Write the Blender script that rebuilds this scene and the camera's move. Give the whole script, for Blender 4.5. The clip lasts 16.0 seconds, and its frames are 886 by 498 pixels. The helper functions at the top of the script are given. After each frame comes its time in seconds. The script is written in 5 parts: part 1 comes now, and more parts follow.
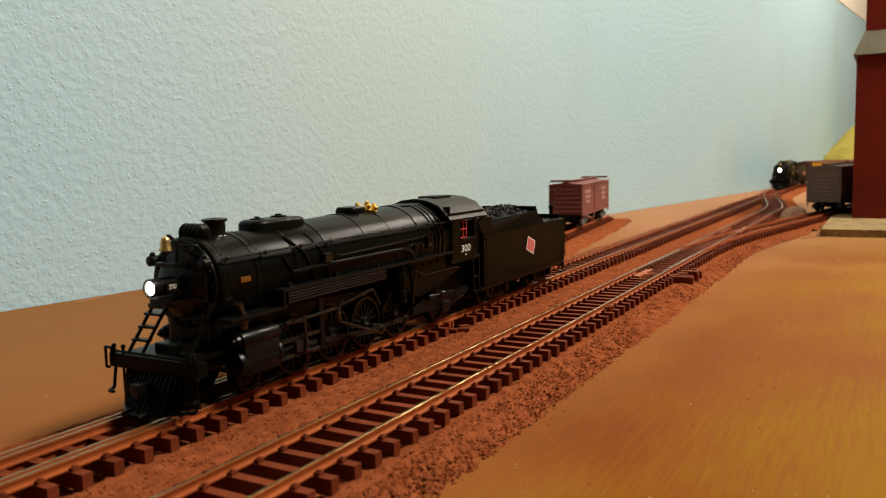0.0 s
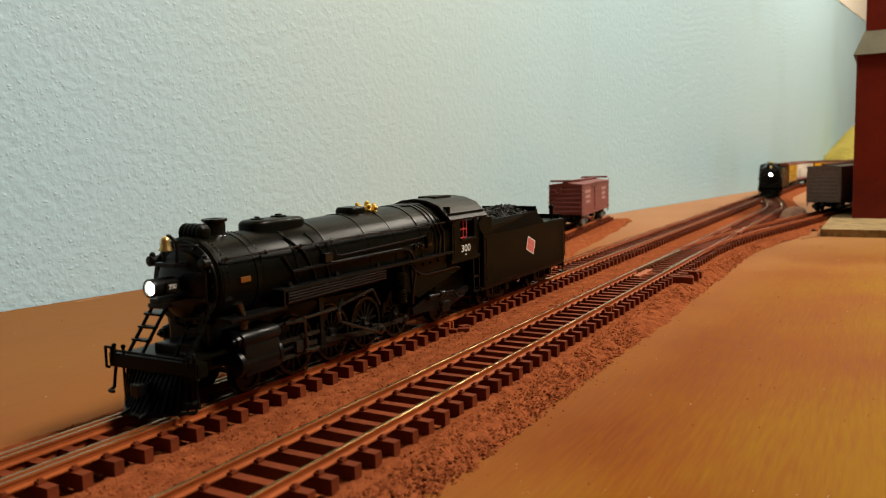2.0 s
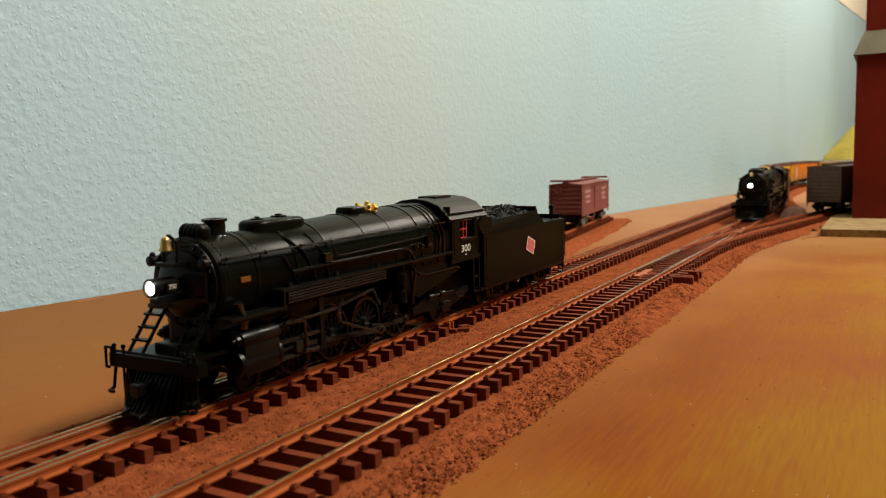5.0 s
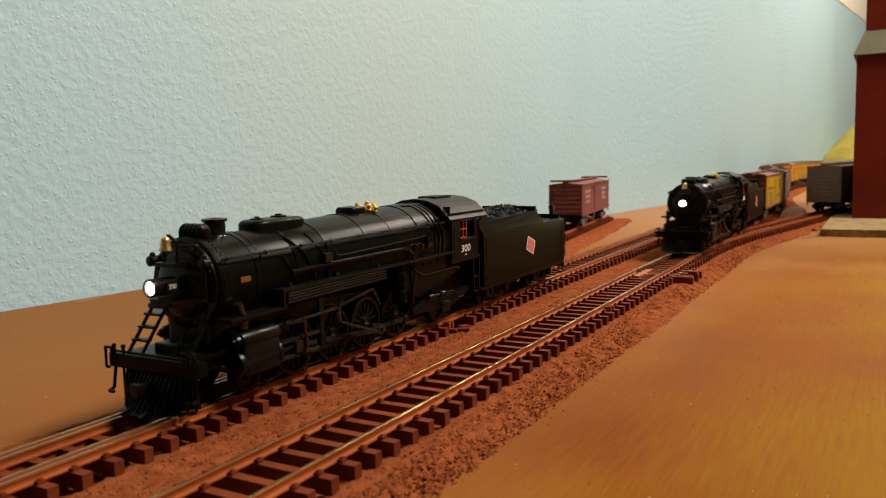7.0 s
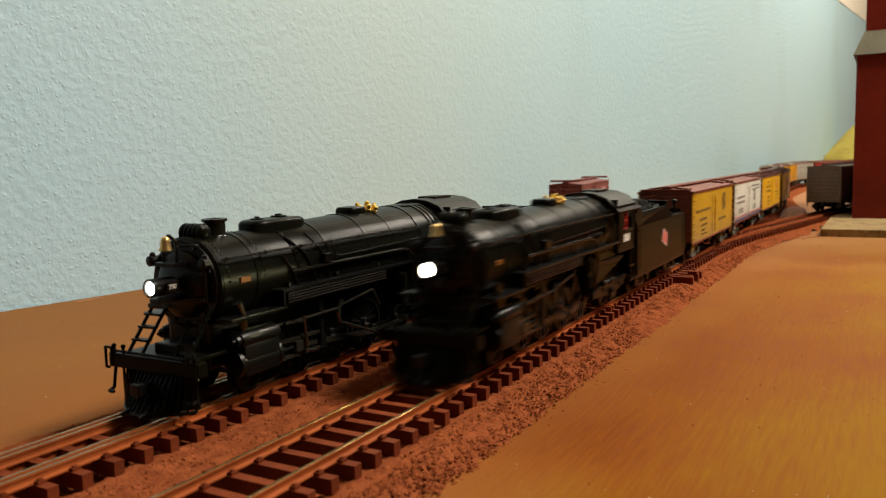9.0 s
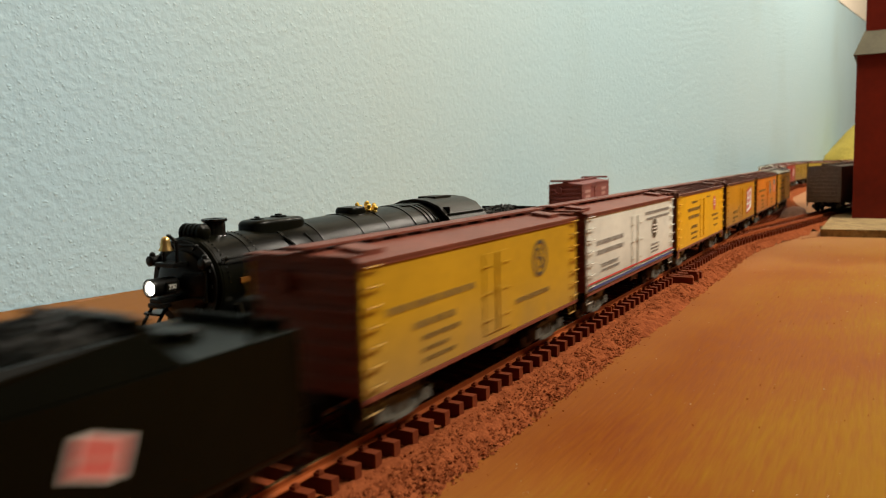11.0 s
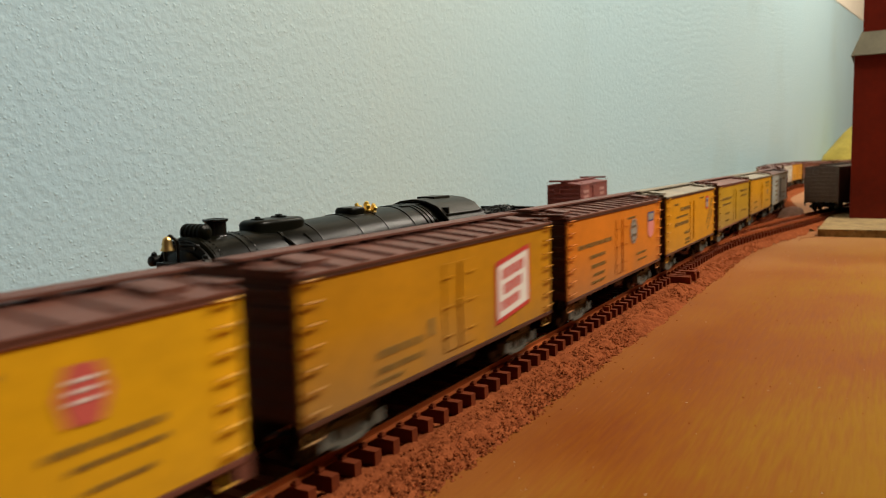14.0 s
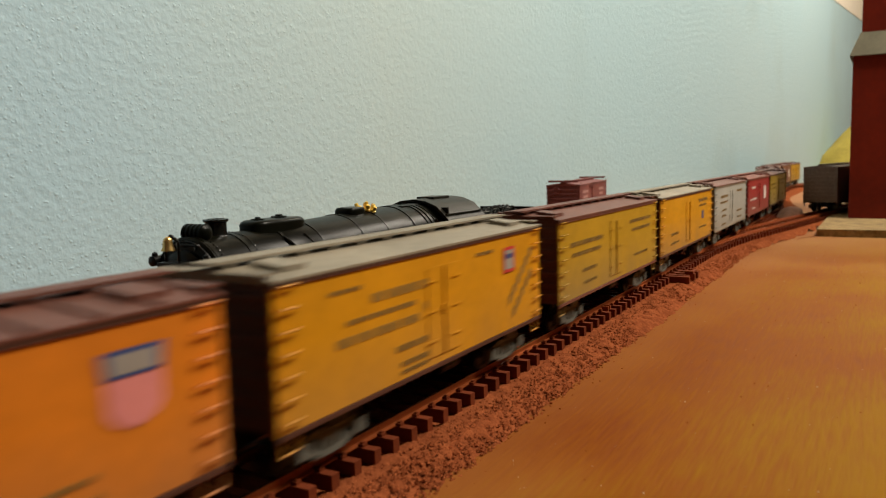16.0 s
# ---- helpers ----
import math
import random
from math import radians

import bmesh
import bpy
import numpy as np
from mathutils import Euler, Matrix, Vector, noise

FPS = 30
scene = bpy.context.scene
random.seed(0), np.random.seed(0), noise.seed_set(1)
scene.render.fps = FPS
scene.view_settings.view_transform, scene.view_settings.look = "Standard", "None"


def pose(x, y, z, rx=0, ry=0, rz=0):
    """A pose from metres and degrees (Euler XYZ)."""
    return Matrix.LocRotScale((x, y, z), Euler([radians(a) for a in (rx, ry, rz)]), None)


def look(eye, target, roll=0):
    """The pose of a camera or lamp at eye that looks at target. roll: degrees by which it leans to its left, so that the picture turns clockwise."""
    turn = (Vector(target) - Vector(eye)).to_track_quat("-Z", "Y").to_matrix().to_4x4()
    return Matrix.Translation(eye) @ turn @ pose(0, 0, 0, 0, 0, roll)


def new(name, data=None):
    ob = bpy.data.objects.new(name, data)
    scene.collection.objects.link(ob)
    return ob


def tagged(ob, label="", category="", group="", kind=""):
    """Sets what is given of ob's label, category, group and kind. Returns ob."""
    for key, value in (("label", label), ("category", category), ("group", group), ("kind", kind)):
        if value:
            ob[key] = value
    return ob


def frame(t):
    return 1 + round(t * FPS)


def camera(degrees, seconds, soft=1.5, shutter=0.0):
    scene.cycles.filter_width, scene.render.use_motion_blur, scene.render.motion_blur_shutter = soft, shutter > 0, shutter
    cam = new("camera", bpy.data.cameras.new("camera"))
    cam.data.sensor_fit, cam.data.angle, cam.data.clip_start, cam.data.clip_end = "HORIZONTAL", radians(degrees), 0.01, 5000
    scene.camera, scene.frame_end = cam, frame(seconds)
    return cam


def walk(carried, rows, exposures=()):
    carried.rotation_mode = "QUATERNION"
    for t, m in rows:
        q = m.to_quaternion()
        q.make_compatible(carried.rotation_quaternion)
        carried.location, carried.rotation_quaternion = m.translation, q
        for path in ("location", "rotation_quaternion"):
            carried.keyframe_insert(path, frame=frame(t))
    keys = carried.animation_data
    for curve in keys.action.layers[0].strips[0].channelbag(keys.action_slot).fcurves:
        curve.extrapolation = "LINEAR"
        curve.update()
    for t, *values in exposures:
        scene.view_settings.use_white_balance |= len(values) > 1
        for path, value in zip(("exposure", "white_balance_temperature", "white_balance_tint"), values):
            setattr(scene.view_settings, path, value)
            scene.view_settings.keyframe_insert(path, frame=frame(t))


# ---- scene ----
cam = camera(58.16, 16.0, soft=1.1, shutter=1.0)
cam.data.dof.use_dof = True
cam.data.dof.focus_distance, cam.data.dof.aperture_fstop = 0.32, 29.0
MM = 0.001
EYE = Vector((0.0, 0.0, 65.5)) * MM


def eye_pose(back, turn):
    """The tripod pose; back: mm drawn back along the view, turn: degrees to the right."""
    a, p = radians(29.15 - turn), radians(6.317)
    way = Vector((math.cos(p) * math.cos(a), math.cos(p) * math.sin(a), -math.sin(p)))
    eye = EYE - way * back * MM
    return look(eye, eye + way, -1.379)


walk(cam, [(0.0, eye_pose(0, 0)), (13.5, eye_pose(0, 0)), (13.8, eye_pose(1.0, 0.04)), (14.2, eye_pose(3.1, 0.11)), (14.5, eye_pose(3.3, 0.12)), (16.0, eye_pose(3.3, 0.12))],
     [(0.0, 0.0), (12.4, 0.0), (12.9, -0.14), (16.0, -0.14)])

# ---- light: a warm ceiling lamp and one added for the far end, in a closed room ----
world = bpy.data.worlds.new("world")
scene.world = world
world.use_nodes = True
world.node_tree.nodes["Background"].inputs[0].default_value = (0.9, 0.95, 1.0, 1)
world.node_tree.nodes["Background"].inputs[1].default_value = 0.05


def area_lamp(name, eye, target, size, power, colour):
    data = bpy.data.lights.new(name, "AREA")
    data.shape, data.size, data.energy, data.color = "SQUARE", size, power, colour
    ob = new(name, data)
    ob.matrix_world = look(eye, target)
    return ob


area_lamp("ceiling_lamp_light", (0.68, -0.57, 1.20), (0.56, 0.0, 0), 0.30, 30, (1.0, 0.90, 0.76))
# added lamp, unseen, that brightens the far wall and table
area_lamp("ceiling_lamp_light", (2.05, -0.30, 1.25), (2.05, 0.1, 0), 0.30, 26, (1.0, 0.90, 0.76))


# ---- materials ----
def material(name, colour, colour2=None, rough=0.6, metal=0.0, grain=400.0, blotch=12.0, bump=0.15, depth=0.0002, spec=0.5, vary=0.0, emit=None, coat=0.0):
    m = bpy.data.materials.new(name)
    m.use_nodes = True
    nt = m.node_tree
    b = nt.nodes["Principled BSDF"]
    b.inputs["Roughness"].default_value, b.inputs["Metallic"].default_value = rough, metal
    b.inputs["Specular IOR Level"].default_value = spec
    b.inputs["Coat Weight"].default_value = coat
    if emit:
        b.inputs["Base Color"].default_value = (*colour, 1)
        b.inputs["Emission Color"].default_value, b.inputs["Emission Strength"].default_value = (*colour, 1), emit
        return m
    colour2 = colour2 or tuple(c * 0.75 for c in colour)
    co = nt.nodes.new("ShaderNodeTexCoord")
    n1, n2 = nt.nodes.new("ShaderNodeTexNoise"), nt.nodes.new("ShaderNodeTexNoise")
    n1.inputs["Scale"].default_value, n2.inputs["Scale"].default_value = blotch, grain
    n1.inputs["Detail"].default_value, n2.inputs["Detail"].default_value = 5, 3
    for n in (n1, n2):
        nt.links.new(co.outputs["Object"], n.inputs["Vector"])
    add = nt.nodes.new("ShaderNodeMath")
    add.operation = "MULTIPLY_ADD"
    nt.links.new(n2.outputs["Fac"], add.inputs[0])
    add.inputs[1].default_value = 0.45
    nt.links.new(n1.outputs["Fac"], add.inputs[2])
    ramp = nt.nodes.new("ShaderNodeValToRGB")
    ramp.color_ramp.elements[0].position, ramp.color_ramp.elements[1].position = 0.5, 0.95
    ramp.color_ramp.elements[0].color, ramp.color_ramp.elements[1].color = (*colour2, 1), (*colour, 1)
    nt.links.new(add.outputs[0], ramp.inputs["Fac"])
    out = ramp.outputs["Color"]
    if vary:
        info, hsv = nt.nodes.new("ShaderNodeObjectInfo"), nt.nodes.new("ShaderNodeHueSaturation")
        rng = nt.nodes.new("ShaderNodeMapRange")
        rng.inputs["To Min"].default_value, rng.inputs["To Max"].default_value = 1 - vary, 1 + vary
        nt.links.new(info.outputs["Random"], rng.inputs["Value"])
        nt.links.new(rng.outputs["Result"], hsv.inputs["Value"])
        nt.links.new(out, hsv.inputs["Color"])
        out = hsv.outputs["Color"]
    nt.links.new(out, b.inputs["Base Color"])
    if bump:
        bp = nt.nodes.new("ShaderNodeBump")
        bp.inputs["Strength"].default_value, bp.inputs["Distance"].default_value = bump, depth
        nt.links.new(n2.outputs["Fac"], bp.inputs["Height"])
        nt.links.new(bp.outputs["Normal"], b.inputs["Normal"])
    return m



def wall_paint():
    """Sky paint over coarse plaster pimples; the light's drift from blue to a greyer green is coloured in."""
    m = material("sky_blue_wall_paint", (0.6, 0.7, 0.7), None, 0.62, bump=0)
    nt = m.node_tree
    b = nt.nodes["Principled BSDF"]
    co = nt.nodes.new("ShaderNodeTexCoord")
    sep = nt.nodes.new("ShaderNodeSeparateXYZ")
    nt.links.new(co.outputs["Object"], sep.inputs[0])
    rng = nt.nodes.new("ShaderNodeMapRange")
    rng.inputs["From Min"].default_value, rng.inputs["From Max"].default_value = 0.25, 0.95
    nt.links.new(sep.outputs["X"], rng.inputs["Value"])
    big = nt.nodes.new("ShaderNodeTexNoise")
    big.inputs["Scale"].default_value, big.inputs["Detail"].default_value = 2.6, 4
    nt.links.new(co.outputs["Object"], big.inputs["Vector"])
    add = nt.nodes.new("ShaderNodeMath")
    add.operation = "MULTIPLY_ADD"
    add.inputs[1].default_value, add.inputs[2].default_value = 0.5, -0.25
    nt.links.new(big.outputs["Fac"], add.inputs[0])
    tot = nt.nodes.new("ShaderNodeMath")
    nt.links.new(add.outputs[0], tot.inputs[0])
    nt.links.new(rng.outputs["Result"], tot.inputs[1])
    # cool light at the near end, duller light beyond, put into the ramp
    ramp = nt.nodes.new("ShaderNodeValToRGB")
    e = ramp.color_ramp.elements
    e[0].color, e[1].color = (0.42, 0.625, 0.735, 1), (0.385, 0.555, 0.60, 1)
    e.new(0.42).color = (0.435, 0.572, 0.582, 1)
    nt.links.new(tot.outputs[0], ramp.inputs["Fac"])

    def link(node, **values):
        n = nt.nodes.new(node)
        for k, v in values.items():
            k = k.replace("_", " ")
            if isinstance(v, (int, float, tuple)):
                n.inputs[k].default_value = v
            else:
                nt.links.new(v, n.inputs[k])
        return n

    def calc(op, *args):
        n = nt.nodes.new("ShaderNodeMath")
        n.operation = op
        for k, v in enumerate(args):
            if isinstance(v, (int, float)):
                n.inputs[k].default_value = v
            else:
                nt.links.new(v, n.inputs[k])
        return n.outputs[0]

    # soft grey smears over the far part of the wall
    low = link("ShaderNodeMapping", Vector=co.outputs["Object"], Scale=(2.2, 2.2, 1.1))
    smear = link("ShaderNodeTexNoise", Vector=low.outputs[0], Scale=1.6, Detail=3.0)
    mottle = link("ShaderNodeMapRange", Value=smear.outputs["Fac"], From_Min=0.52, From_Max=0.72, To_Max=0.5)
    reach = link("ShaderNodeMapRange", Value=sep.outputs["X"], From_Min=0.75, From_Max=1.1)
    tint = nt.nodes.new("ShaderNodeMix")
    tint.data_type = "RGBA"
    nt.links.new(calc("MULTIPLY", mottle.outputs[0], reach.outputs[0]), tint.inputs[0])
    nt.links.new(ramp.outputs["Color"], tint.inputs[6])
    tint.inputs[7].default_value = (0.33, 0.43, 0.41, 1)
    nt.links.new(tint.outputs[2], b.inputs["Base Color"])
    # sand grains in the paint, rolled waves under them
    bend = link("ShaderNodeTexNoise", Vector=co.outputs["Object"], Scale=170.0, Detail=1.0)
    shift = nt.nodes.new("ShaderNodeVectorMath")
    shift.operation = "MULTIPLY_ADD"
    nt.links.new(bend.outputs["Color"], shift.inputs[0])
    shift.inputs[1].default_value = (0.004, 0.004, 0.004)
    nt.links.new(co.outputs["Object"], shift.inputs[2])
    cell = link("ShaderNodeTexVoronoi", Vector=shift.outputs[0], Scale=330.0)
    chance = link("ShaderNodeSeparateColor", Color=cell.outputs["Color"])
    grain = link("ShaderNodeMapRange", Value=cell.outputs["Distance"], From_Min=0.42, From_Max=0.05)
    grain.interpolation_type = "SMOOTHSTEP"
    grain = calc("MULTIPLY", grain.outputs[0], calc("POWER", chance.outputs[0], 1.3))
    soft = link("ShaderNodeTexNoise", Vector=co.outputs["Object"], Scale=210.0, Detail=2.0)
    rolled = link("ShaderNodeTexWave", Vector=co.outputs["Object"], Scale=38.0, Distortion=9.0, Detail=2.0, Detail_Scale=0.5)
    rolled.wave_type = "RINGS"
    patch = link("ShaderNodeMapRange", Value=big.outputs["Fac"], From_Min=0.42, From_Max=0.62, To_Max=0.35)
    height = calc("MULTIPLY_ADD", calc("MULTIPLY", rolled.outputs["Fac"], patch.outputs[0]), 0.6, calc("MULTIPLY_ADD", soft.outputs["Fac"], 1.5, calc("MULTIPLY", grain, 0.6)))
    bump = link("ShaderNodeBump", Strength=0.42, Distance=0.0010, Height=height)
    nt.links.new(bump.outputs["Normal"], b.inputs["Normal"])
    return m


WALL = wall_paint()
# for the unseen walls and ceiling; dark to cut bounced light
ROOMWALL = material("unseen_dark_brown_wall", (0.20, 0.155, 0.10), (0.16, 0.12, 0.08), 0.85, grain=200, blotch=3)
CREAM = material("cream_wall_paint", (0.80, 0.74, 0.60), (0.74, 0.68, 0.55), 0.8, grain=200, blotch=3)
FLOORING = material("grey_carpet", (0.18, 0.16, 0.14), None, 0.95, grain=300)


def table_paint():
    """Brushed paint over plywood in red-brown to ochre streaks and large patches, worn pale specks; yellower towards
    the open side.
    """
    m = material("painted_tabletop", (0.26, 0.1, 0.02), None, 0.4, bump=0, spec=0.035)
    nt = m.node_tree
    b = nt.nodes["Principled BSDF"]
    co = nt.nodes.new("ShaderNodeTexCoord")

    def mottle(scale, detail, stretch=(1, 1, 1), turn=0.0):
        mp, n = nt.nodes.new("ShaderNodeMapping"), nt.nodes.new("ShaderNodeTexNoise")
        mp.inputs["Scale"].default_value, mp.inputs["Rotation"].default_value = stretch, (0, 0, radians(turn))
        n.inputs["Scale"].default_value, n.inputs["Detail"].default_value = scale, detail
        nt.links.new(co.outputs["Object"], mp.inputs["Vector"])
        nt.links.new(mp.outputs["Vector"], n.inputs["Vector"])
        return n.outputs["Fac"]

    def calc(op, a, c, d=0.0):
        n = nt.nodes.new("ShaderNodeMath")
        n.operation = op
        for k, v in enumerate((a, c, d)):
            if isinstance(v, (int, float)):
                n.inputs[k].default_value = v
            else:
                nt.links.new(v, n.inputs[k])
        return n.outputs[0]

    sep = nt.nodes.new("ShaderNodeSeparateXYZ")
    nt.links.new(co.outputs["Object"], sep.inputs[0])
    streak = mottle(14, 5, (1.0, 5.0, 1.0))
    fine = mottle(60, 4, (0.35, 6.0, 1.0), 14)
    brush = mottle(300, 3, (0.22, 2.6, 1.0), 14)
    patch = mottle(9, 8, (0.8, 1.2, 1.0))
    # ochre rises towards the open side, away from the tracks
    side = calc("MULTIPLY_ADD", sep.outputs["Y"], -3.4, 0.27)
    side = calc("MINIMUM", calc("MAXIMUM", side, -0.12), 0.3)
    fac = calc("ADD", calc("MULTIPLY_ADD", streak, 0.12, side), calc("MULTIPLY_ADD", patch, 1.45, calc("MULTIPLY_ADD", fine, 0.14, calc("MULTIPLY_ADD", brush, 0.62, -0.77))))
    ramp = nt.nodes.new("ShaderNodeValToRGB")
    e = ramp.color_ramp.elements
    e[0].position, e[0].color = 0.18, (0.155, 0.035, 0.003, 1)
    e[1].position, e[1].color = 0.85, (0.228, 0.104, 0.004, 1)
    mid = e.new(0.5)
    mid.color = (0.20, 0.060, 0.003, 1)
    nt.links.new(fac, ramp.inputs["Fac"])
    mix = nt.nodes.new("ShaderNodeMix")
    mix.data_type = "RGBA"
    tan = nt.nodes.new("ShaderNodeValToRGB")
    tan.color_ramp.elements[0].position, tan.color_ramp.elements[0].color = 0.3, (0.105, 0.048, 0.012, 1)
    tan.color_ramp.elements[1].position, tan.color_ramp.elements[1].color = 0.7, (0.20, 0.108, 0.026, 1)
    nt.links.new(calc("ADD", calc("MULTIPLY", patch, 0.75), calc("MULTIPLY", fine, 0.25)), tan.inputs["Fac"])
    nt.links.new(calc("MINIMUM", calc("MAXIMUM", calc("MULTIPLY_ADD", sep.outputs["Y"], 12.0, -2.3), 0.0), 1.0), mix.inputs[0])
    nt.links.new(ramp.outputs["Color"], mix.inputs[6])
    nt.links.new(tan.outputs["Color"], mix.inputs[7])
    # pale ballast dust lying along the foot of the roadbed
    dust = nt.nodes.new("ShaderNodeMix")
    dust.data_type = "RGBA"
    near = calc("MULTIPLY_ADD", sep.outputs["Y"], 24.0, calc("MULTIPLY_ADD", patch, 2.2, -2.45))
    nt.links.new(calc("MULTIPLY", calc("MINIMUM", calc("MAXIMUM", near, 0.0), 1.0), 0.6), dust.inputs[0])
    nt.links.new(mix.outputs[2], dust.inputs[6])
    dust.inputs[7].default_value = (0.262, 0.100, 0.030, 1)
    # paler towards the far end: the wall's sheen on the table is coloured in
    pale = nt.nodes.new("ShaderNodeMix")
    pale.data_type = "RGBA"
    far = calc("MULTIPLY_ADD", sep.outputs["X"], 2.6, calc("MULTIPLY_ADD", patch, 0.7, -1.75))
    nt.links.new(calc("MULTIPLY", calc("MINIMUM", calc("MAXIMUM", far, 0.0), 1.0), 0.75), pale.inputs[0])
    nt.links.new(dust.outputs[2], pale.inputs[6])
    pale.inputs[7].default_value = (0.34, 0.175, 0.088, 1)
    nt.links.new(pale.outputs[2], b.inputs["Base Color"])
    nt.links.new(calc("MULTIPLY_ADD", brush, 0.2, calc("MULTIPLY_ADD", patch, 0.3, 0.36)), b.inputs["Roughness"])
    bp = nt.nodes.new("ShaderNodeBump")
    bp.inputs["Strength"].default_value, bp.inputs["Distance"].default_value = 0.4, 0.00035
    nt.links.new(brush, bp.inputs["Height"])
    nt.links.new(bp.outputs["Normal"], b.inputs["Normal"])
    return m


TABLE = table_paint()
BALLAST = material("red_brown_ballast", (0.275, 0.078, 0.028), (0.155, 0.040, 0.015), 0.95, grain=1100, blotch=260, bump=0.6, depth=0.0008, spec=0.0)
GRAIN = material("loose_ballast_grain", (0.33, 0.096, 0.035), (0.20, 0.053, 0.019), 0.95, grain=500, blotch=300, bump=0, spec=0.0)
DUST = material("pale_dust_speck", (0.6, 0.5, 0.38), None, 0.9, bump=0)
TIE = material("rust_brown_tie_plastic", (0.175, 0.038, 0.011), (0.115, 0.023, 0.0075), 0.65, grain=900, blotch=90, vary=0.15, spec=0.1)
RAIL_SIDE = material("rust_painted_rail", (0.34, 0.085, 0.022), (0.25, 0.058, 0.015), 0.42, grain=700, blotch=60, spec=0.15)
RAIL_TOP = material("worn_rail_head", (0.44, 0.28, 0.125), (0.28, 0.15, 0.055), 0.25, metal=0.85, grain=500, blotch=40, bump=0.05)
BLACK = material("satin_black_paint", (0.0034, 0.0036, 0.0018), (0.0022, 0.0023, 0.0012), 0.31, grain=1500, blotch=60, bump=0.16, spec=0.075)
GLOSS = material("gloss_black_fittings", (0.006, 0.0058, 0.0045), (0.004, 0.004, 0.003), 0.22, grain=900, blotch=60, bump=0.1, spec=0.32)
ROOF_GREY = material("graphite_paint", (0.016, 0.0145, 0.010), (0.011, 0.010, 0.007), 0.42, grain=900, blotch=40, bump=0.2, spec=0.13)
STEEL = material("grey_steel_rods", (0.10, 0.092, 0.07), (0.022, 0.02, 0.016), 0.22, metal=0.8, grain=500, blotch=80)
DULL = material("blackened_metal", (0.004, 0.004, 0.0036), (0.0028, 0.0028, 0.0025), 0.34, spec=0.22, grain=600, blotch=60)
TRUCK_GREY = material("dusty_grey_truck", (0.13, 0.135, 0.112), (0.07, 0.07, 0.056), 0.7, grain=600, blotch=60, spec=0.3)
BRASS = material("polished_brass", (0.80, 0.55, 0.22), (0.6, 0.38, 0.13), 0.3, metal=0.9, grain=300, blotch=60)
GOLD = material("gold_paint", (0.95, 0.68, 0.13), (0.85, 0.55, 0.08), 0.3, metal=0.1, grain=300, blotch=60, spec=0.6)
FADED = material("faded_dark_lettering", (0.19, 0.12, 0.028), (0.26, 0.165, 0.04), 0.6, grain=700, blotch=90)
LAMP_ON = material("lit_headlight", (1.0, 0.93, 0.78), emit=14)
LAMP_ON2 = material("lit_headlight_warm", (1.0, 0.93, 0.50), emit=420)
WHITE = material("white_lettering", (0.78, 0.76, 0.70), (0.68, 0.66, 0.6), 0.6)
RED = material("red_paint", (0.55, 0.045, 0.04), (0.42, 0.03, 0.03), 0.5)
SALMON = material("salmon_pink_print", (0.68, 0.24, 0.22), (0.58, 0.19, 0.17), 0.5)
PINK = material("faded_red_emblem", (0.62, 0.12, 0.10), (0.5, 0.08, 0.07), 0.5)
BLUE = material("blue_paint", (0.04, 0.07, 0.20), (0.03, 0.05, 0.14), 0.5)
INK = material("dark_lettering", (0.06, 0.045, 0.025), (0.09, 0.065, 0.03), 0.6, grain=700, blotch=90)
COAL = material("coal", (0.007, 0.0068, 0.0055), (0.0035, 0.0034, 0.003), 0.45, grain=900, blotch=200, bump=0.4, depth=0.0003, spec=0.1)
GREYTEXT = material("faint_grey_lettering", (0.34, 0.32, 0.28), (0.26, 0.24, 0.21), 0.6, grain=700, blotch=90)
BRICKISH = material("deep_red_building_paint", (0.14, 0.012, 0.004), (0.085, 0.007, 0.003), 0.4, grain=160, blotch=22, bump=0.15, spec=0.2)
TRIM = material("grey_green_stone_trim", (0.13, 0.12, 0.075), (0.09, 0.082, 0.052), 0.8, grain=300, blotch=40)
CORK = material("cork_slab", (0.34, 0.24, 0.10), (0.15, 0.095, 0.04), 0.95, grain=420, blotch=120, bump=0.8, depth=0.0006)
HILL = material("dry_grass_hill", (0.36, 0.28, 0.04), (0.24, 0.19, 0.03), 0.95, grain=120, blotch=14, bump=0.7, depth=0.003)
ROCK = material("tan_plaster_rock", (0.32, 0.145, 0.07), (0.19, 0.075, 0.035), 0.9, grain=200, blotch=50, bump=0.6, depth=0.001)
GLASS = material("dark_cab_interior", (0.012, 0.012, 0.012), (0.01, 0.01, 0.01), 0.2)


# ---- mesh helpers, in millimetres ----
def finish(bm, name, mat, parent=None, label="", smooth=False):
    for v in bm.verts:
        v.co *= MM
    bmesh.ops.recalc_face_normals(bm, faces=bm.faces)
    me = bpy.data.meshes.new(name)
    bm.to_mesh(me)
    bm.free()
    for m in (mat if isinstance(mat, (list, tuple)) else [mat]):
        me.materials.append(m)
    if smooth:
        me.polygons.foreach_set("use_smooth", [True] * len(me.polygons))
        me.set_sharp_from_angle(angle=radians(38))
    ob = new(name, me)
    if parent:
        ob.parent = parent
    if label:
        tagged(ob, label)
    return ob


def part(name, bm, mat, parent, label="", smooth=False):
    return finish(bm, name, mat, parent, label, smooth)


def thing(name, label, category, m=None, group="", kind=""):
    ob = new(name)
    ob.empty_display_size = 0.02
    if m:
        ob.matrix_world = m
    return tagged(ob, label, category, group, kind)


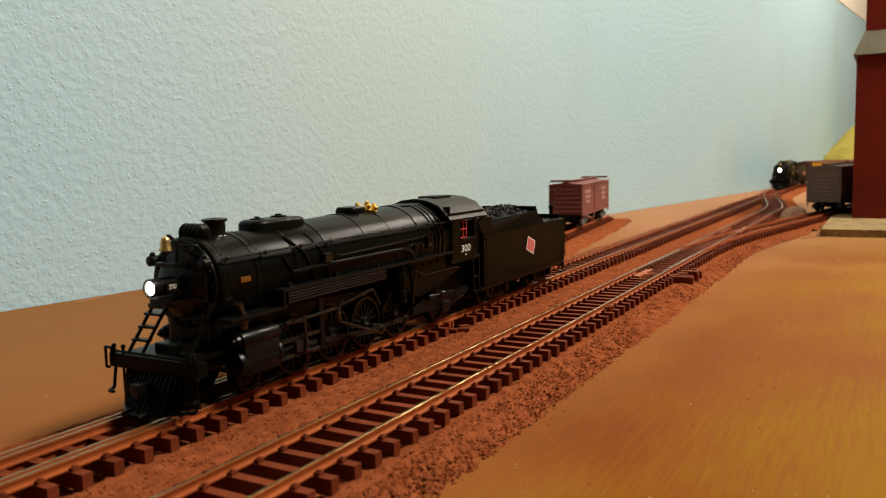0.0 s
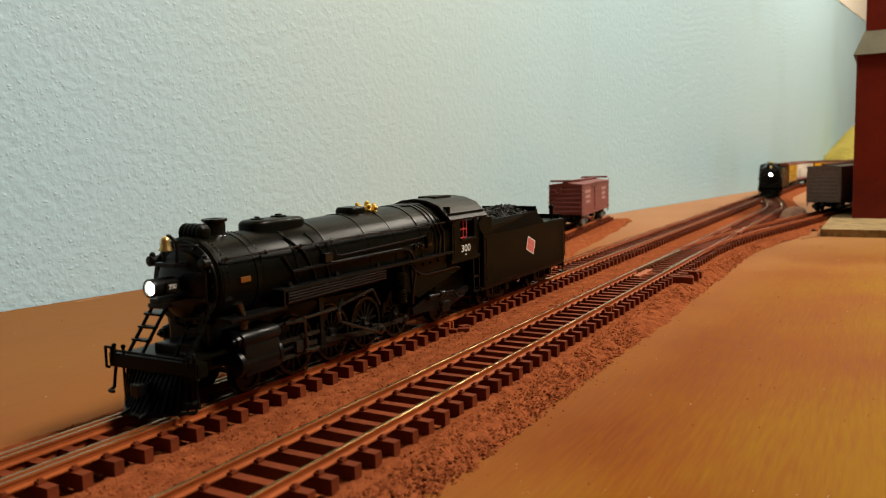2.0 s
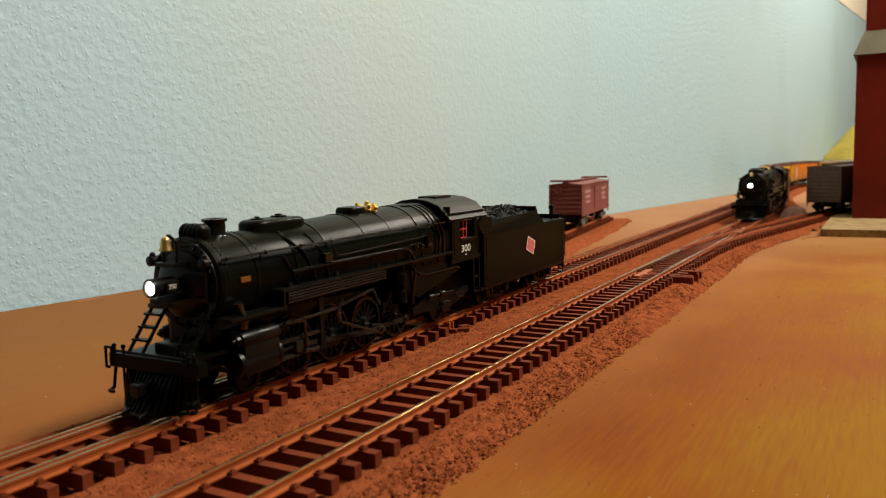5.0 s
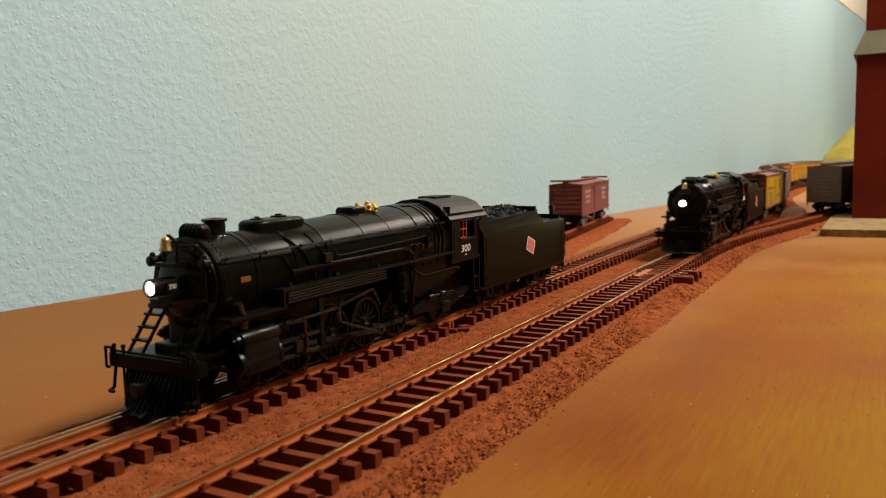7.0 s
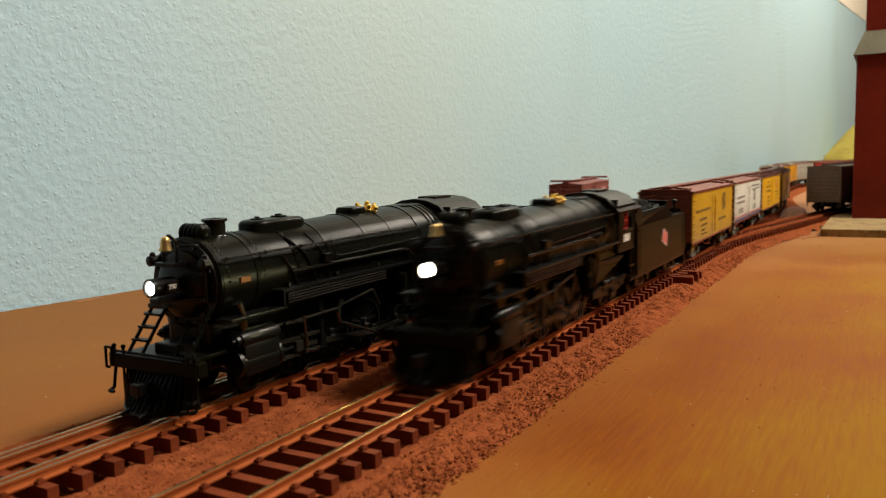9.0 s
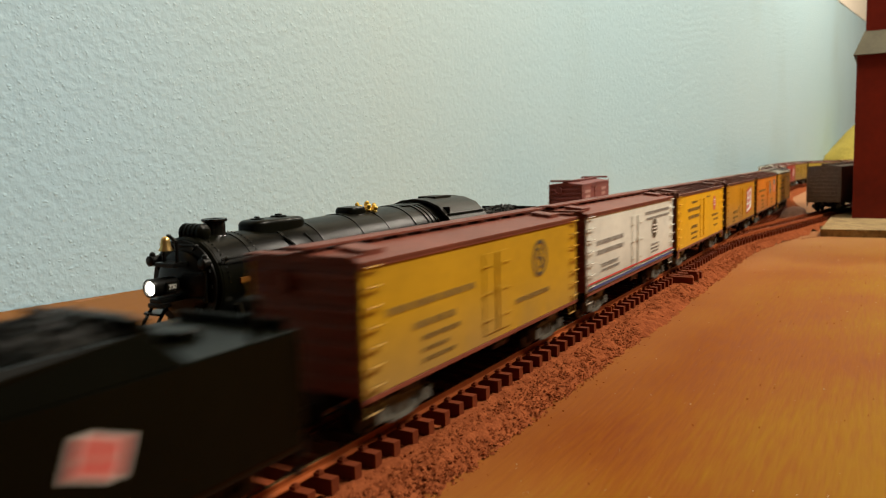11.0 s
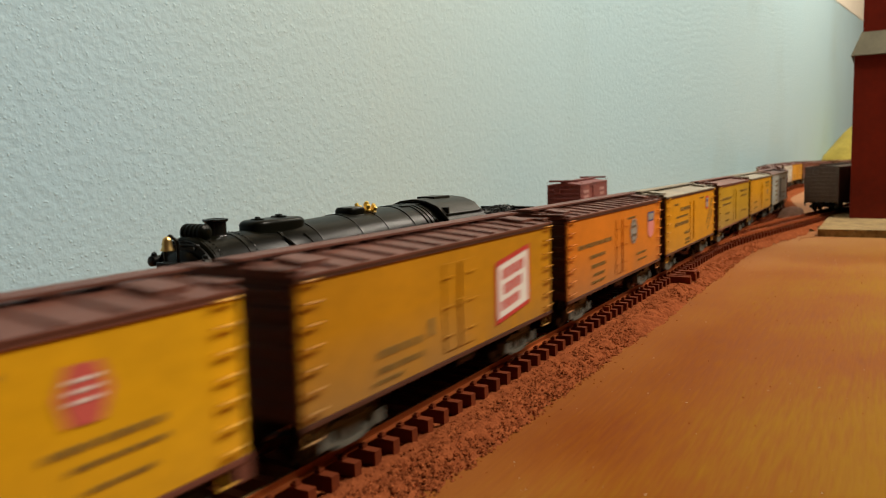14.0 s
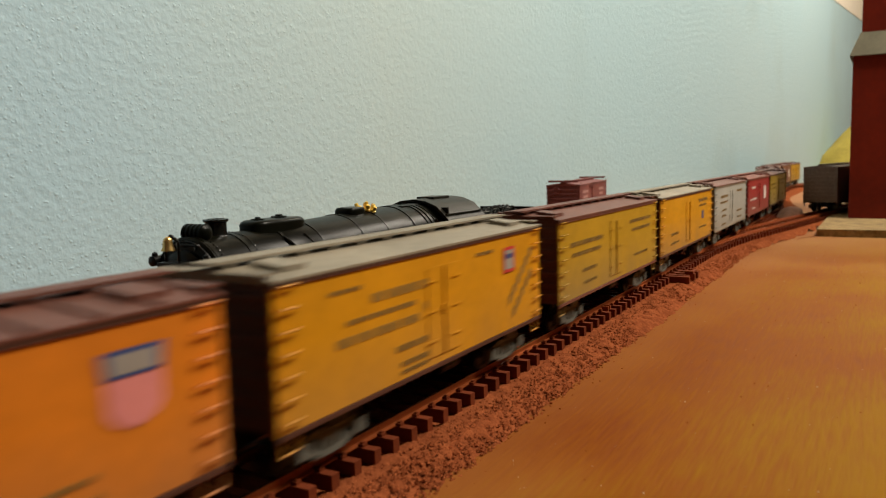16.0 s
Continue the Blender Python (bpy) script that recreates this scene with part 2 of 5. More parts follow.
def box(bm, x0, x1, y0, y1, z0, z1, bevel=0.0, m=None):
    vs = [bm.verts.new(Vector((x, y, z))) for x in (x0, x1) for y in (y0, y1) for z in (z0, z1)]
    fs = [bm.faces.new([vs[i] for i in f]) for f in ((0, 1, 3, 2), (4, 6, 7, 5), (0, 4, 5, 1), (2, 3, 7, 6), (0, 2, 6, 4), (1, 5, 7, 3))]
    if bevel:
        es = list({e for f in fs for e in f.edges})
        r = bmesh.ops.bevel(bm, geom=es, offset=bevel, segments=2, affect="EDGES", profile=0.6)
        vs = list({v for v in r["verts"]} | {v for v in vs if v.is_valid})
    if m:
        bmesh.ops.transform(bm, matrix=m, verts=[v for v in vs if v.is_valid])
    return vs


def rings(bm, rows, close=True, caps=True):
    """Skin rings of points (all of one length)."""
    made = [[bm.verts.new(Vector(p)) for p in r] for r in rows]
    n = len(made[0])
    for a, b in zip(made, made[1:]):
        for i in range(n if close else n - 1):
            j = (i + 1) % n
            bm.faces.new((a[i], a[j], b[j], b[i]))
    if caps:
        bm.faces.new(made[0][::-1])
        bm.faces.new(made[-1])
    return made


def basis(d):
    d = Vector(d).normalized()
    u = d.cross(Vector((0, 0, 1)) if abs(d.z) < 0.9 else Vector((0, 1, 0))).normalized()
    return d, u, d.cross(u)


def turned(bm, p, axis, prof, seg=16, caps=True):
    """A turned body round an axis from p: prof is rows (distance along, radius)."""
    d, u, w = basis(axis)
    p = Vector(p)
    rings(bm, [[p + d * h + (u * math.cos(2 * math.pi * i / seg) + w * math.sin(2 * math.pi * i / seg)) * max(r, 0.01) for i in range(seg)] for h, r in prof], True, caps)


def rod(bm, a, b, r, seg=8):
    a, b = Vector(a), Vector(b)
    turned(bm, a, b - a, [(0, r), ((b - a).length, r)], seg)


def pipe(bm, pts, r, seg=6):
    for a, b in zip(pts, pts[1:]):
        rod(bm, a, b, r, seg)


def ball(bm, p, r, seg=8):
    turned(bm, p, (0, 0, 1), [(-r * math.cos(math.pi * i / seg), r * math.sin(math.pi * i / seg)) for i in range(seg + 1)], seg * 2)


def lettering(text, size, mat, parent, m, name="lettering", label="", shear=0.0):
    cu = bpy.data.curves.new(name, "FONT")
    cu.body, cu.size, cu.align_x, cu.align_y, cu.extrude = text, size * MM, "CENTER", "CENTER", 0.00004
    ob = new(name, cu)
    me = bpy.data.meshes.new_from_object(ob.evaluated_get(bpy.context.evaluated_depsgraph_get()))
    bpy.data.objects.remove(ob)
    me.name = name
    me.materials.clear()
    me.materials.append(mat)
    ob = new(name, me)
    ob.parent, ob.matrix_local = parent, m
    return tagged(ob, label)


# ---- the room ----
def wall_y(x):
    return 447.5 - 0.127 * x


def slab(name, x0, x1, y0, y1, z0, z1, mat, label, category):
    bm = bmesh.new()
    box(bm, x0, x1, y0, y1, z0, z1)
    ob = finish(bm, name, mat)
    return tagged(ob, label, category, kind="structure")


TABLE_Z = -9.5
BLUE_TOP = 475.0


def room():
    # textured sky-blue wall: a fine sheet with plaster bumps, backed by a thick slab
    bm = bmesh.new()
    x0, x1, z0 = -700.0, 3300.0, -40.0
    rows = []
    for x in (x0, x1):
        y = wall_y(x)
        rows.append([(x, y, z0), (x, y, BLUE_TOP), (x + 10, y + 90, BLUE_TOP), (x + 10, y + 90, z0)])
    rings(bm, rows)
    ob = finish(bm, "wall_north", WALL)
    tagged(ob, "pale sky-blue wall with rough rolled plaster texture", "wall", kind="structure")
    bm = bmesh.new()
    rows = []
    for x in (x0, x1):
        y = wall_y(x) - 1.0
        rows.append([(x, y, BLUE_TOP), (x, y, 1400), (x + 10, y + 90, 1400), (x + 10, y + 90, BLUE_TOP)])
    rings(bm, rows)
    tagged(finish(bm, "wall_upper", CREAM), "cream painted upper wall above the blue", "wall", kind="structure")
    # unseen enclosure added round the layout, dark so little light bounces back
    slab("wall_east", 3250, 3340, -2600, 200, -1000, 1400, ROOMWALL, "unseen dark brown end wall closing the room", "wall")
    slab("wall_west", -1590, -1500, -2600, 700, -1000, 1400, ROOMWALL, "unseen dark brown wall closing the room", "wall")
    slab("wall_south", -1590, 3340, -2690, -2600, -1000, 1400, ROOMWALL, "unseen dark brown wall closing the room", "wall")
    slab("wall_lower", -1590, -700, 500, 600, -1000, 1400, ROOMWALL, "unseen dark brown wall beside the layout", "wall")
    slab("ceiling", -1590, 3340, -2690, 700, 1400, 1440, ROOMWALL, "unseen dark brown ceiling closing the room", "ceiling")
    slab("floor", -1590, 3340, -2690, 700, -1000, -960, FLOORING, "grey carpeted room floor", "floor")


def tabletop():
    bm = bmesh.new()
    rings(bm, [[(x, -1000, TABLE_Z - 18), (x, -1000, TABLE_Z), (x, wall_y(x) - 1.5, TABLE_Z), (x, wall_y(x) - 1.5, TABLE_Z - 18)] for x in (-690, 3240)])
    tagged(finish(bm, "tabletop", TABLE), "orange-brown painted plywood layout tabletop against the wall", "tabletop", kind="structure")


# ---- the ways of the tracks, in mm ----
YA, YB = 170.1, 117.6
LOOP_X, LOOP_R = 1720.0, 470.0


def smooth01(t):
    t = min(max(t, 0.0), 1.0)
    return t * t * (3 - 2 * t)


def line_points(x0, x1, y, step=20.0):
    n = max(2, int((x1 - x0) / step))
    return [(x0 + (x1 - x0) * i / n, y) for i in range(n + 1)]


def crossover_y(x):
    return YB + (YA - YB) * smooth01((x - 985) / 500)


def loop_points():
    pts = [(LOOP_X + LOOP_R * math.sin(a), YA - LOOP_R + LOOP_R * math.cos(a)) for a in [math.pi * i / 60 for i in range(61)]]
    return pts + [(x, YA - 2 * LOOP_R) for x in range(int(LOOP_X) - 20, -640, -20)]


def branch_y(x):
    d = max(0.0, x - 560)
    return YB - d * d / 1800 if d < 159 else YB - 159 ** 2 / 1800 - 0.177 * (d - 159)


def main_way():
    """The way of the moving train: main B, the crossover to A, then the loop."""
    pts = line_points(-1500, 980, YB) + [(x, crossover_y(x)) for x in range(990, 1500, 10)] + line_points(1510, LOOP_X - 10, YA) + loop_points()
    return pts


class Way:
    def __init__(self, pts):
        self.p = np.array(pts, float)
        self.s = np.concatenate([[0], np.cumsum(np.hypot(*np.diff(self.p, axis=0).T))])

    def at(self, s):
        return Vector((float(np.interp(s, self.s, self.p[:, 0])), float(np.interp(s, self.s, self.p[:, 1]))))

    def heading(self, s, d=4.0):
        return (self.at(s + d) - self.at(s - d)).normalized()


RAIL = [(-1.1, -2.5), (-1.1, -2.15), (-0.3, -1.8), (-0.25, -0.85), (-0.48, -0.7), (-0.48, -0.08), (-0.36, 0.0), (0.36, 0.0), (0.48, -0.08), (0.48, -0.7), (0.25, -0.85), (0.3, -1.8), (1.1, -2.15), (1.1, -2.5)]


def rail_mesh(bm, pts, offset, base=-1.1):
    """Sweep the rail profile; the head's top faces take the second material."""
    rows = []
    for i, p in enumerate(pts):
        a, b = pts[max(i - 1, 0)], pts[min(i + 1, len(pts) - 1)]
        d = (Vector(b) - Vector(a)).normalized()
        n = Vector((-d.y, d.x))
        rows.append([(p[0] + n.x * (offset + u), p[1] + n.y * (offset + u), z) for u, z in RAIL])
    made = rings(bm, rows)
    top = {id(v) for r in made for v in r[5:9]}
    for f in bm.faces:
        if len(f.verts) == 4 and all(id(v) in top for v in f.verts):
            f.material_index = 1


def rail(parent, pts, offset, top=None):
    bm = bmesh.new()
    rail_mesh(bm, pts, offset)
    return part("rail", bm, [RAIL_SIDE, top or RAIL_TOP], parent)


def tie_mesh(half=14.85, wide=1.35):
    bm = bmesh.new()
    box(bm, -wide, wide, -half, half, -6.3, -2.5)
    for s in (-1, 1):
        for o in (-1, 1):
            y = s * 8.7 + o * 1.75
            box(bm, -0.95, 0.95, y - 0.75, y + 0.75, -2.5, -1.75)
            box(bm, -0.5, 0.5, y - 0.45, y + 0.45, -1.75, -1.35)
    for v in bm.verts:
        v.co *= MM
    bmesh.ops.recalc_face_normals(bm, faces=bm.faces)
    me = bpy.data.meshes.new("tie")
    bm.to_mesh(me)
    bm.free()
    me.materials.append(TIE)
    return me


TIE_STEP = 8.435
GUARD = 2.6


def ties(parent, me, way, s0, s1, first=0.0, skip=()):
    rnd = random.Random(int(s0) + 7)
    n = 0
    s = s0 + first
    while s < s1:
        if n not in skip:
            p, d = way.at(s), way.heading(s)
            ob = new("tie", me)
            ob.parent = parent
            ob.matrix_local = pose(p.x * MM, p.y * MM, rnd.uniform(-0.1, 0.05) * MM, rnd.uniform(-0.4, 0.4), 0, math.degrees(math.atan2(d.y, d.x)) + rnd.uniform(-0.9, 0.9))
        s += TIE_STEP
        n += 1


def ties_joined(parent, way, s0, s1):
    bm = bmesh.new()
    s = s0
    while s < s1:
        p, d = way.at(s), way.heading(s)
        box(bm, -1.35, 1.35, -14.85, 14.85, -6.3, -2.5, 0, pose(p.x, p.y, 0, 0, 0, math.degrees(math.atan2(d.y, d.x))))
        s += TIE_STEP
    return tagged(part("far_ties", bm, TIE, parent), kind="stuff")


# ---- roadbed and tracks ----
def spur_y(x):
    return 262.0 + 0.13 * (x - 710)


def bed_profile(d):
    d = abs(d)
    if d < 9:
        return -7.6
    if d < 13.5:
        return -7.6 + 1.5 * (d - 9) / 4.5
    if d < 27:
        return -6.1 + 0.5 * math.sin(max(d - 16.5, 0) / 10.5 * math.pi)
    if d < 37:
        return -6.1 - 4.2 * smooth01((d - 27) / 10)
    return -13.0


def shoulder(d, crest, toe):
    """The open side of the roadbed: level beside the ties, then a crumbling slope that ends in a steep toe."""
    if d < crest:
        return bed_profile(min(d, 15.0))
    return -6.1 - 4.1 * ((d - crest) / (toe - crest)) ** 1.7 if d < toe + 1.5 else -13.0


def bed_height(x, y):
    b = -13.0
    if x < 1000:
        b = shoulder(YB - y, 20.0, 33.0) if y < YB else bed_profile(y - YB)
    h = max(bed_profile(y - YA), b, bed_profile(y - crossover_y(x)) if x > 980 else -13)
    if x > 560:
        d = branch_y(x) - y
        h = max(h, shoulder(d, 22.0, 30.0) if d > 0 else bed_profile(d * 1.13))
    if 420 < x < 915:
        h = max(h, bed_profile(y - spur_y(x)))
    return h


def roadbed(x0, x1, cell, name):
    """One heightfield of ballast, kept only where it stands above the tabletop."""
    y0, y1 = 20.0, 330.0
    nx, ny = int((x1 - x0) / cell), int((y1 - y0) / cell)
    verts, index, faces = [], {}, []
    for i in range(nx + 1):
        x = x0 + (x1 - x0) * i / nx
        for j in range(ny + 1):
            y = y0 + cell * j
            h = bed_height(x, y + 3.0 * noise.noise((x * 0.03, y * 0.03, 1.0)) + 1.6 * noise.noise((x * 0.16, y * 0.16, 3.0)))
            if h < -10.3:
                continue
            rough = noise.noise((x * 0.55, y * 0.55, 0.0)) * 0.62 + noise.noise((x * 0.21, y * 0.21, 5.0)) * 0.45 + noise.noise((x * 1.1, y * 1.1, 9.0)) * 0.3
            clod = 1.7 if -9.9 < h < -6.5 and y < YB else 0.8
            h += rough * (clod if cell < 3 else 0.6) - (0.25 if h < -7.5 and h > -7.7 else 0)
            index[i, j] = len(verts)
            verts.append((x * MM, y * MM, max(h, TABLE_Z - 0.9) * MM))
    for i in range(nx):
        for j in range(ny):
            q = [index.get(k) for k in ((i, j), (i + 1, j), (i + 1, j + 1), (i, j + 1))]
            if None not in q:
                faces.append(q)
    me = bpy.data.meshes.new(name)
    me.from_pydata(verts, [], faces)
    me.materials.append(BALLAST)
    me.polygons.foreach_set("use_smooth", [True] * len(me.polygons))
    return tagged(new(name, me), "red-brown model railway ballast roadbed on the tabletop", "ballast", kind="structure")


def grains():
    """Loose ballast grains on the shoulders and between the tracks."""
    rnd = random.Random(11)
    verts, faces = [], []

    def grain(x, y, z, r):
        b = len(verts)
        for dx, dy, dz in ((1, 0, 0), (0, 1, 0), (-1, 0, 0), (0, -1, 0), (0, 0, 1), (0, 0, -1)):
            k = r * rnd.uniform(0.6, 1.25)
            verts.append(((x + dx * k + rnd.uniform(-.2, .2) * r) * MM, (y + dy * k + rnd.uniform(-.2, .2) * r) * MM, (z + dz * k * 0.8) * MM))
        faces.extend([(b + i, b + (i + 1) % 4, b + 4) for i in range(4)] + [(b + (i + 1) % 4, b + i, b + 5) for i in range(4)])

    for n in range(80000):
        x = 40 + 760 * rnd.random() ** 1.7
        y = rnd.uniform(78, 215)
        da, db = abs(y - YA), abs(y - YB)
        h = bed_height(x, y)
        if h < -10 or min(da, db) < 15.2:
            if min(da, db) < 7.5 and rnd.random() < 0.06 and h > -9.5:
                grain(x, y, -7.6, rnd.uniform(0.2, 0.45))
            continue
        slope = y < YB - 19
        if not slope and rnd.random() < 0.35:
            continue
        grain(x, y, h + rnd.uniform(-0.3, 0.25), rnd.uniform(0.25, 0.8) if slope else rnd.uniform(0.18, 0.5))
    for n in range(260):
        x, y = rnd.uniform(60, 700), rnd.choice((rnd.gauss(84, 2), rnd.uniform(0, 84), rnd.uniform(205, 380)))
        grain(x, y, TABLE_Z + 0.12, rnd.uniform(0.12, 0.4))
    me = bpy.data.meshes.new("ballast_grains")
    me.from_pydata(verts, [], faces)
    me.materials.append(GRAIN)
    return tagged(new("ballast_grains", me), "loose red-brown ballast grains on the roadbed", "ballast", kind="stuff")


def turnout(parent):
    """Point blades, throw bar, frog, guard rails and the long ties of the turnout in track B."""
    to = parent
    for y0, y1, far in ((YB + 8.0, YB + 6.6, 0.0), (YB - 6.9, YB - 8.0, 1.0)):
        bm = bmesh.new()
        xa, xb = 458.0, 566.0
        rings(bm, [[(x, y - w, -2.5), (x, y - w, -0.15), (x, y + w, -0.15), (x, y + w, -2.5)] for x, y, w in ((xa, y0, 0.15), (xa + 40, y0 * 0.6 + y1 * 0.4, 0.4), (xb, y1, 0.5))])
        part("point_blade", bm, RAIL_TOP, to)
    bm = bmesh.new()
    box(bm, 459, 462, YB - 23, YB + 13, -4.2, -2.7, 0.2)
    part("throw_bar", bm, TIE, to)
    for x in (452.5, 467.0, 476.5):
        bm = bmesh.new()
        box(bm, x - 1.6, x + 1.6, YB - 25, YB - 13, -6.3, -2.4, 0.25)
        part("switch_tie", bm, TIE, to)
    bm = bmesh.new()
    box(bm, 464, 474, YB - 24.5, YB - 19.5, -2.4, -0.8, 0.4)
    turned(bm, (469, YB - 22, -0.8), (0, 0, 1), [(0, 1.6), (0.8, 1.5), (0.9, 0.1)], 12)
    part("switch_stand", bm, TIE, to)
    bm = bmesh.new()
    turned(bm, (452, YB + 3.0, -2.6), (0, 0, 1), [(0, 3.0), (0.9, 2.8), (1.2, 1.2), (1.3, 0.1)], 14)
    box(bm, 440, 470, YB + 2.0, YB + 6.0, -3.6, -1.4, 0.5)
    part("point_cover", bm, RAIL_SIDE, to)
    fx = next(x for x in range(600, 1000) if YB - branch_y(x) >= 17.4)
    bm = bmesh.new()
    rings(bm, [[(x, YB - 8.7 - w, -2.5), (x, YB - 8.7 - w, -0.35), (x, YB - 8.7 + w, -0.35), (x, YB - 8.7 + w, -2.5)] for x, w in ((fx - 34, 2.6), (fx - 6, 1.4), (fx + 24, 3.4))])
    part("frog", bm, RAIL_SIDE, to)
    for off in (8.7 - 2.0, -8.7 + 2.0):
        bm = bmesh.new()
        if off > 0:
            pts = [(fx - 28, YB + off - 1.3), (fx - 20, YB + off), (fx + 14, YB + off), (fx + 22, YB + off - 1.3)]
        else:
            pts = [(x, branch_y(x) + off + (1.3 if k in (0, 3) else 0)) for k, x in enumerate((fx - 28, fx - 20, fx + 14, fx + 22))]
        rail_mesh(bm, pts, 0)
        part("guard_rail", bm, [RAIL_SIDE, RAIL_SIDE], to)
    for x in (341.0, 344.5):
        bm = bmesh.new()
        box(bm, x, x + 1.0, YB - 12.4, YB - 9.3, -6.3, -0.9, 0.2)
        part("rail_joiner", bm, RAIL_SIDE, to)


def dust():
    """Pale dust specks strewn on the tabletop."""
    rnd = random.Random(21)
    verts, faces = [], []
    for n in range(420):
        x, y = 60 + 640 * rnd.random() ** 1.5, rnd.choice((rnd.uniform(-20, 82), rnd.uniform(-20, 82), rnd.uniform(206, 370), rnd.uniform(206, 370)))
        r, b = rnd.choice((0.12, 0.15, 0.2, 0.3)), len(verts)
        for dx, dy, dz in ((1, 0, 0), (0, 1, 0), (-1, 0, 0), (0, -1, 0), (0, 0, 1)):
            k = r * rnd.uniform(0.6, 1.3)
            verts.append(((x + dx * k) * MM, (y + dy * k) * MM, (TABLE_Z + dz * k * 0.7) * MM))
        faces.extend([(b + i, b + (i + 1) % 4, b + 4) for i in range(4)])
    me = bpy.data.meshes.new("dust_specks")
    me.from_pydata(verts, [], faces)
    me.materials.append(DUST)
    return tagged(new("dust_specks", me), "pale dust specks on the tabletop", "dust", kind="stuff")


def tracks():
    me = tie_mesh()
    a = thing("track_a", "rust-painted model railway track with plastic ties", "track", kind="structure")
    pa = line_points(-400, LOOP_X, YA, 60)
    for s in (-8.7, 8.7):
        rail(a, pa, s)
    first = (103.15 + 400) % TIE_STEP
    gap = round((503.15 - first) / TIE_STEP) + 22
    ties(a, me, Way(pa), 0, 1900, first, skip=(gap, gap + 1))
    for x, y, turn in ((287.5, YA - 13.0, 12), (296.0, YA - 14.2, 70), (291.0, YA - 16.8, 35)):
        bm = bmesh.new()
        box(bm, -1.3, 1.3, -2.4, 2.4, -6.2, -4.4, 0.2, pose(x, y, 0, 0, 0, turn))
        part("broken_tie", bm, TIE, a)
    bm = bmesh.new()
    for x in (286.4, 289.2):
        box(bm, x, x + 1.2, YA - 12.6, YA - 9.2, -6.3, -1.6, 0.2)
    part("rail_joiner", bm, RAIL_SIDE, a)
    for o in (-8.7 + GUARD, 8.7 - GUARD):
        bm = bmesh.new()
        rail_mesh(bm, line_points(-400, 236, YA, 60) + [(244, YA - math.copysign(1.2, o))], o)
        box(bm, -400, 236, YA + o - 0.25, YA + o + 0.25, -4.6, -1.8)
        part("guard_rail", bm, [RAIL_SIDE, RAIL_TOP], a)
    ties_joined(a, Way(pa), 1905, LOOP_X + 395)
    b = thing("track_b", "rust-painted model railway track with grey worn rail heads", "track", kind="structure")
    pb = line_points(-400, 980, YB, 60) + [(x, crossover_y(x)) for x in range(990, 1490, 10)]
    for s in (-8.7, 8.7):
        rail(b, pb, s)
    ties(b, me, Way(pb), 0, 1900, (100.0 + 400) % TIE_STEP)
    c = thing("track_c", "rust-painted branch track leading off the turnout", "track", kind="structure")
    pc = [(x, branch_y(x)) for x in range(570, 1500, 10)]
    for s in (-8.7, 8.7):
        rail(c, pc, s, RAIL_SIDE)
    ties(c, me, Way(pc), 30, 900)
    turnout(b)
    d = thing("track_d", "short rust-brown siding track on a ballast mound", "track", kind="structure")
    pd = [(x, spur_y(x)) for x in range(430, 905, 25)]
    for s in (-8.7, 8.7):
        rail(d, pd, s, RAIL_SIDE)
    ties(d, me, Way(pd), 5, 470)
    loop = thing("track_loop", "rust-brown curved track beyond the building", "track", kind="structure")
    pl = loop_points()
    for s in (-8.7, 8.7):
        rail(loop, pl, s)
    ties_joined(loop, Way(pl), 4, Way(pl).s[-1] - 4)
    bm = bmesh.new()
    w = Way(pl)
    rows = []
    for s in np.arange(0, w.s[-1], 25.0):
        p, h = w.at(s), w.heading(s)
        n = Vector((-h.y, h.x))
        rows.append([(p.x + n.x * o, p.y + n.y * o, z) for o, z in ((-32, TABLE_Z - 0.5), (-20, -6.2), (20, -6.2), (32, TABLE_Z - 0.5))])
    rings(bm, rows, caps=True)
    tagged(finish(bm, "roadbed_loop", BALLAST), "red-brown ballast under the curved track", "ballast", kind="structure")


# ---- rolling stock, in mm, x from front to rear, z from the rail head ----
def wheelset(name, parent, x, r, mat, gauge=8.25, spokes=0):
    bm = bmesh.new()
    rod(bm, (x, -gauge - 2, r), (x, gauge + 2, r), 0.9, 8)
    for s in (-1, 1):
        y = s * gauge
        turned(bm, (x, y - s * 0.9, r), (0, s, 0), [(0, r + 0.6), (0.7, r + 0.6), (0.75, r), (2.6, r - 0.1), (2.6, r - 1.3), (1.9, r - 1.5), (1.9, 1.9), (2.9, 1.7), (2.9, 0.1)], 22)
    return part(name, bm, mat, parent, smooth=True)


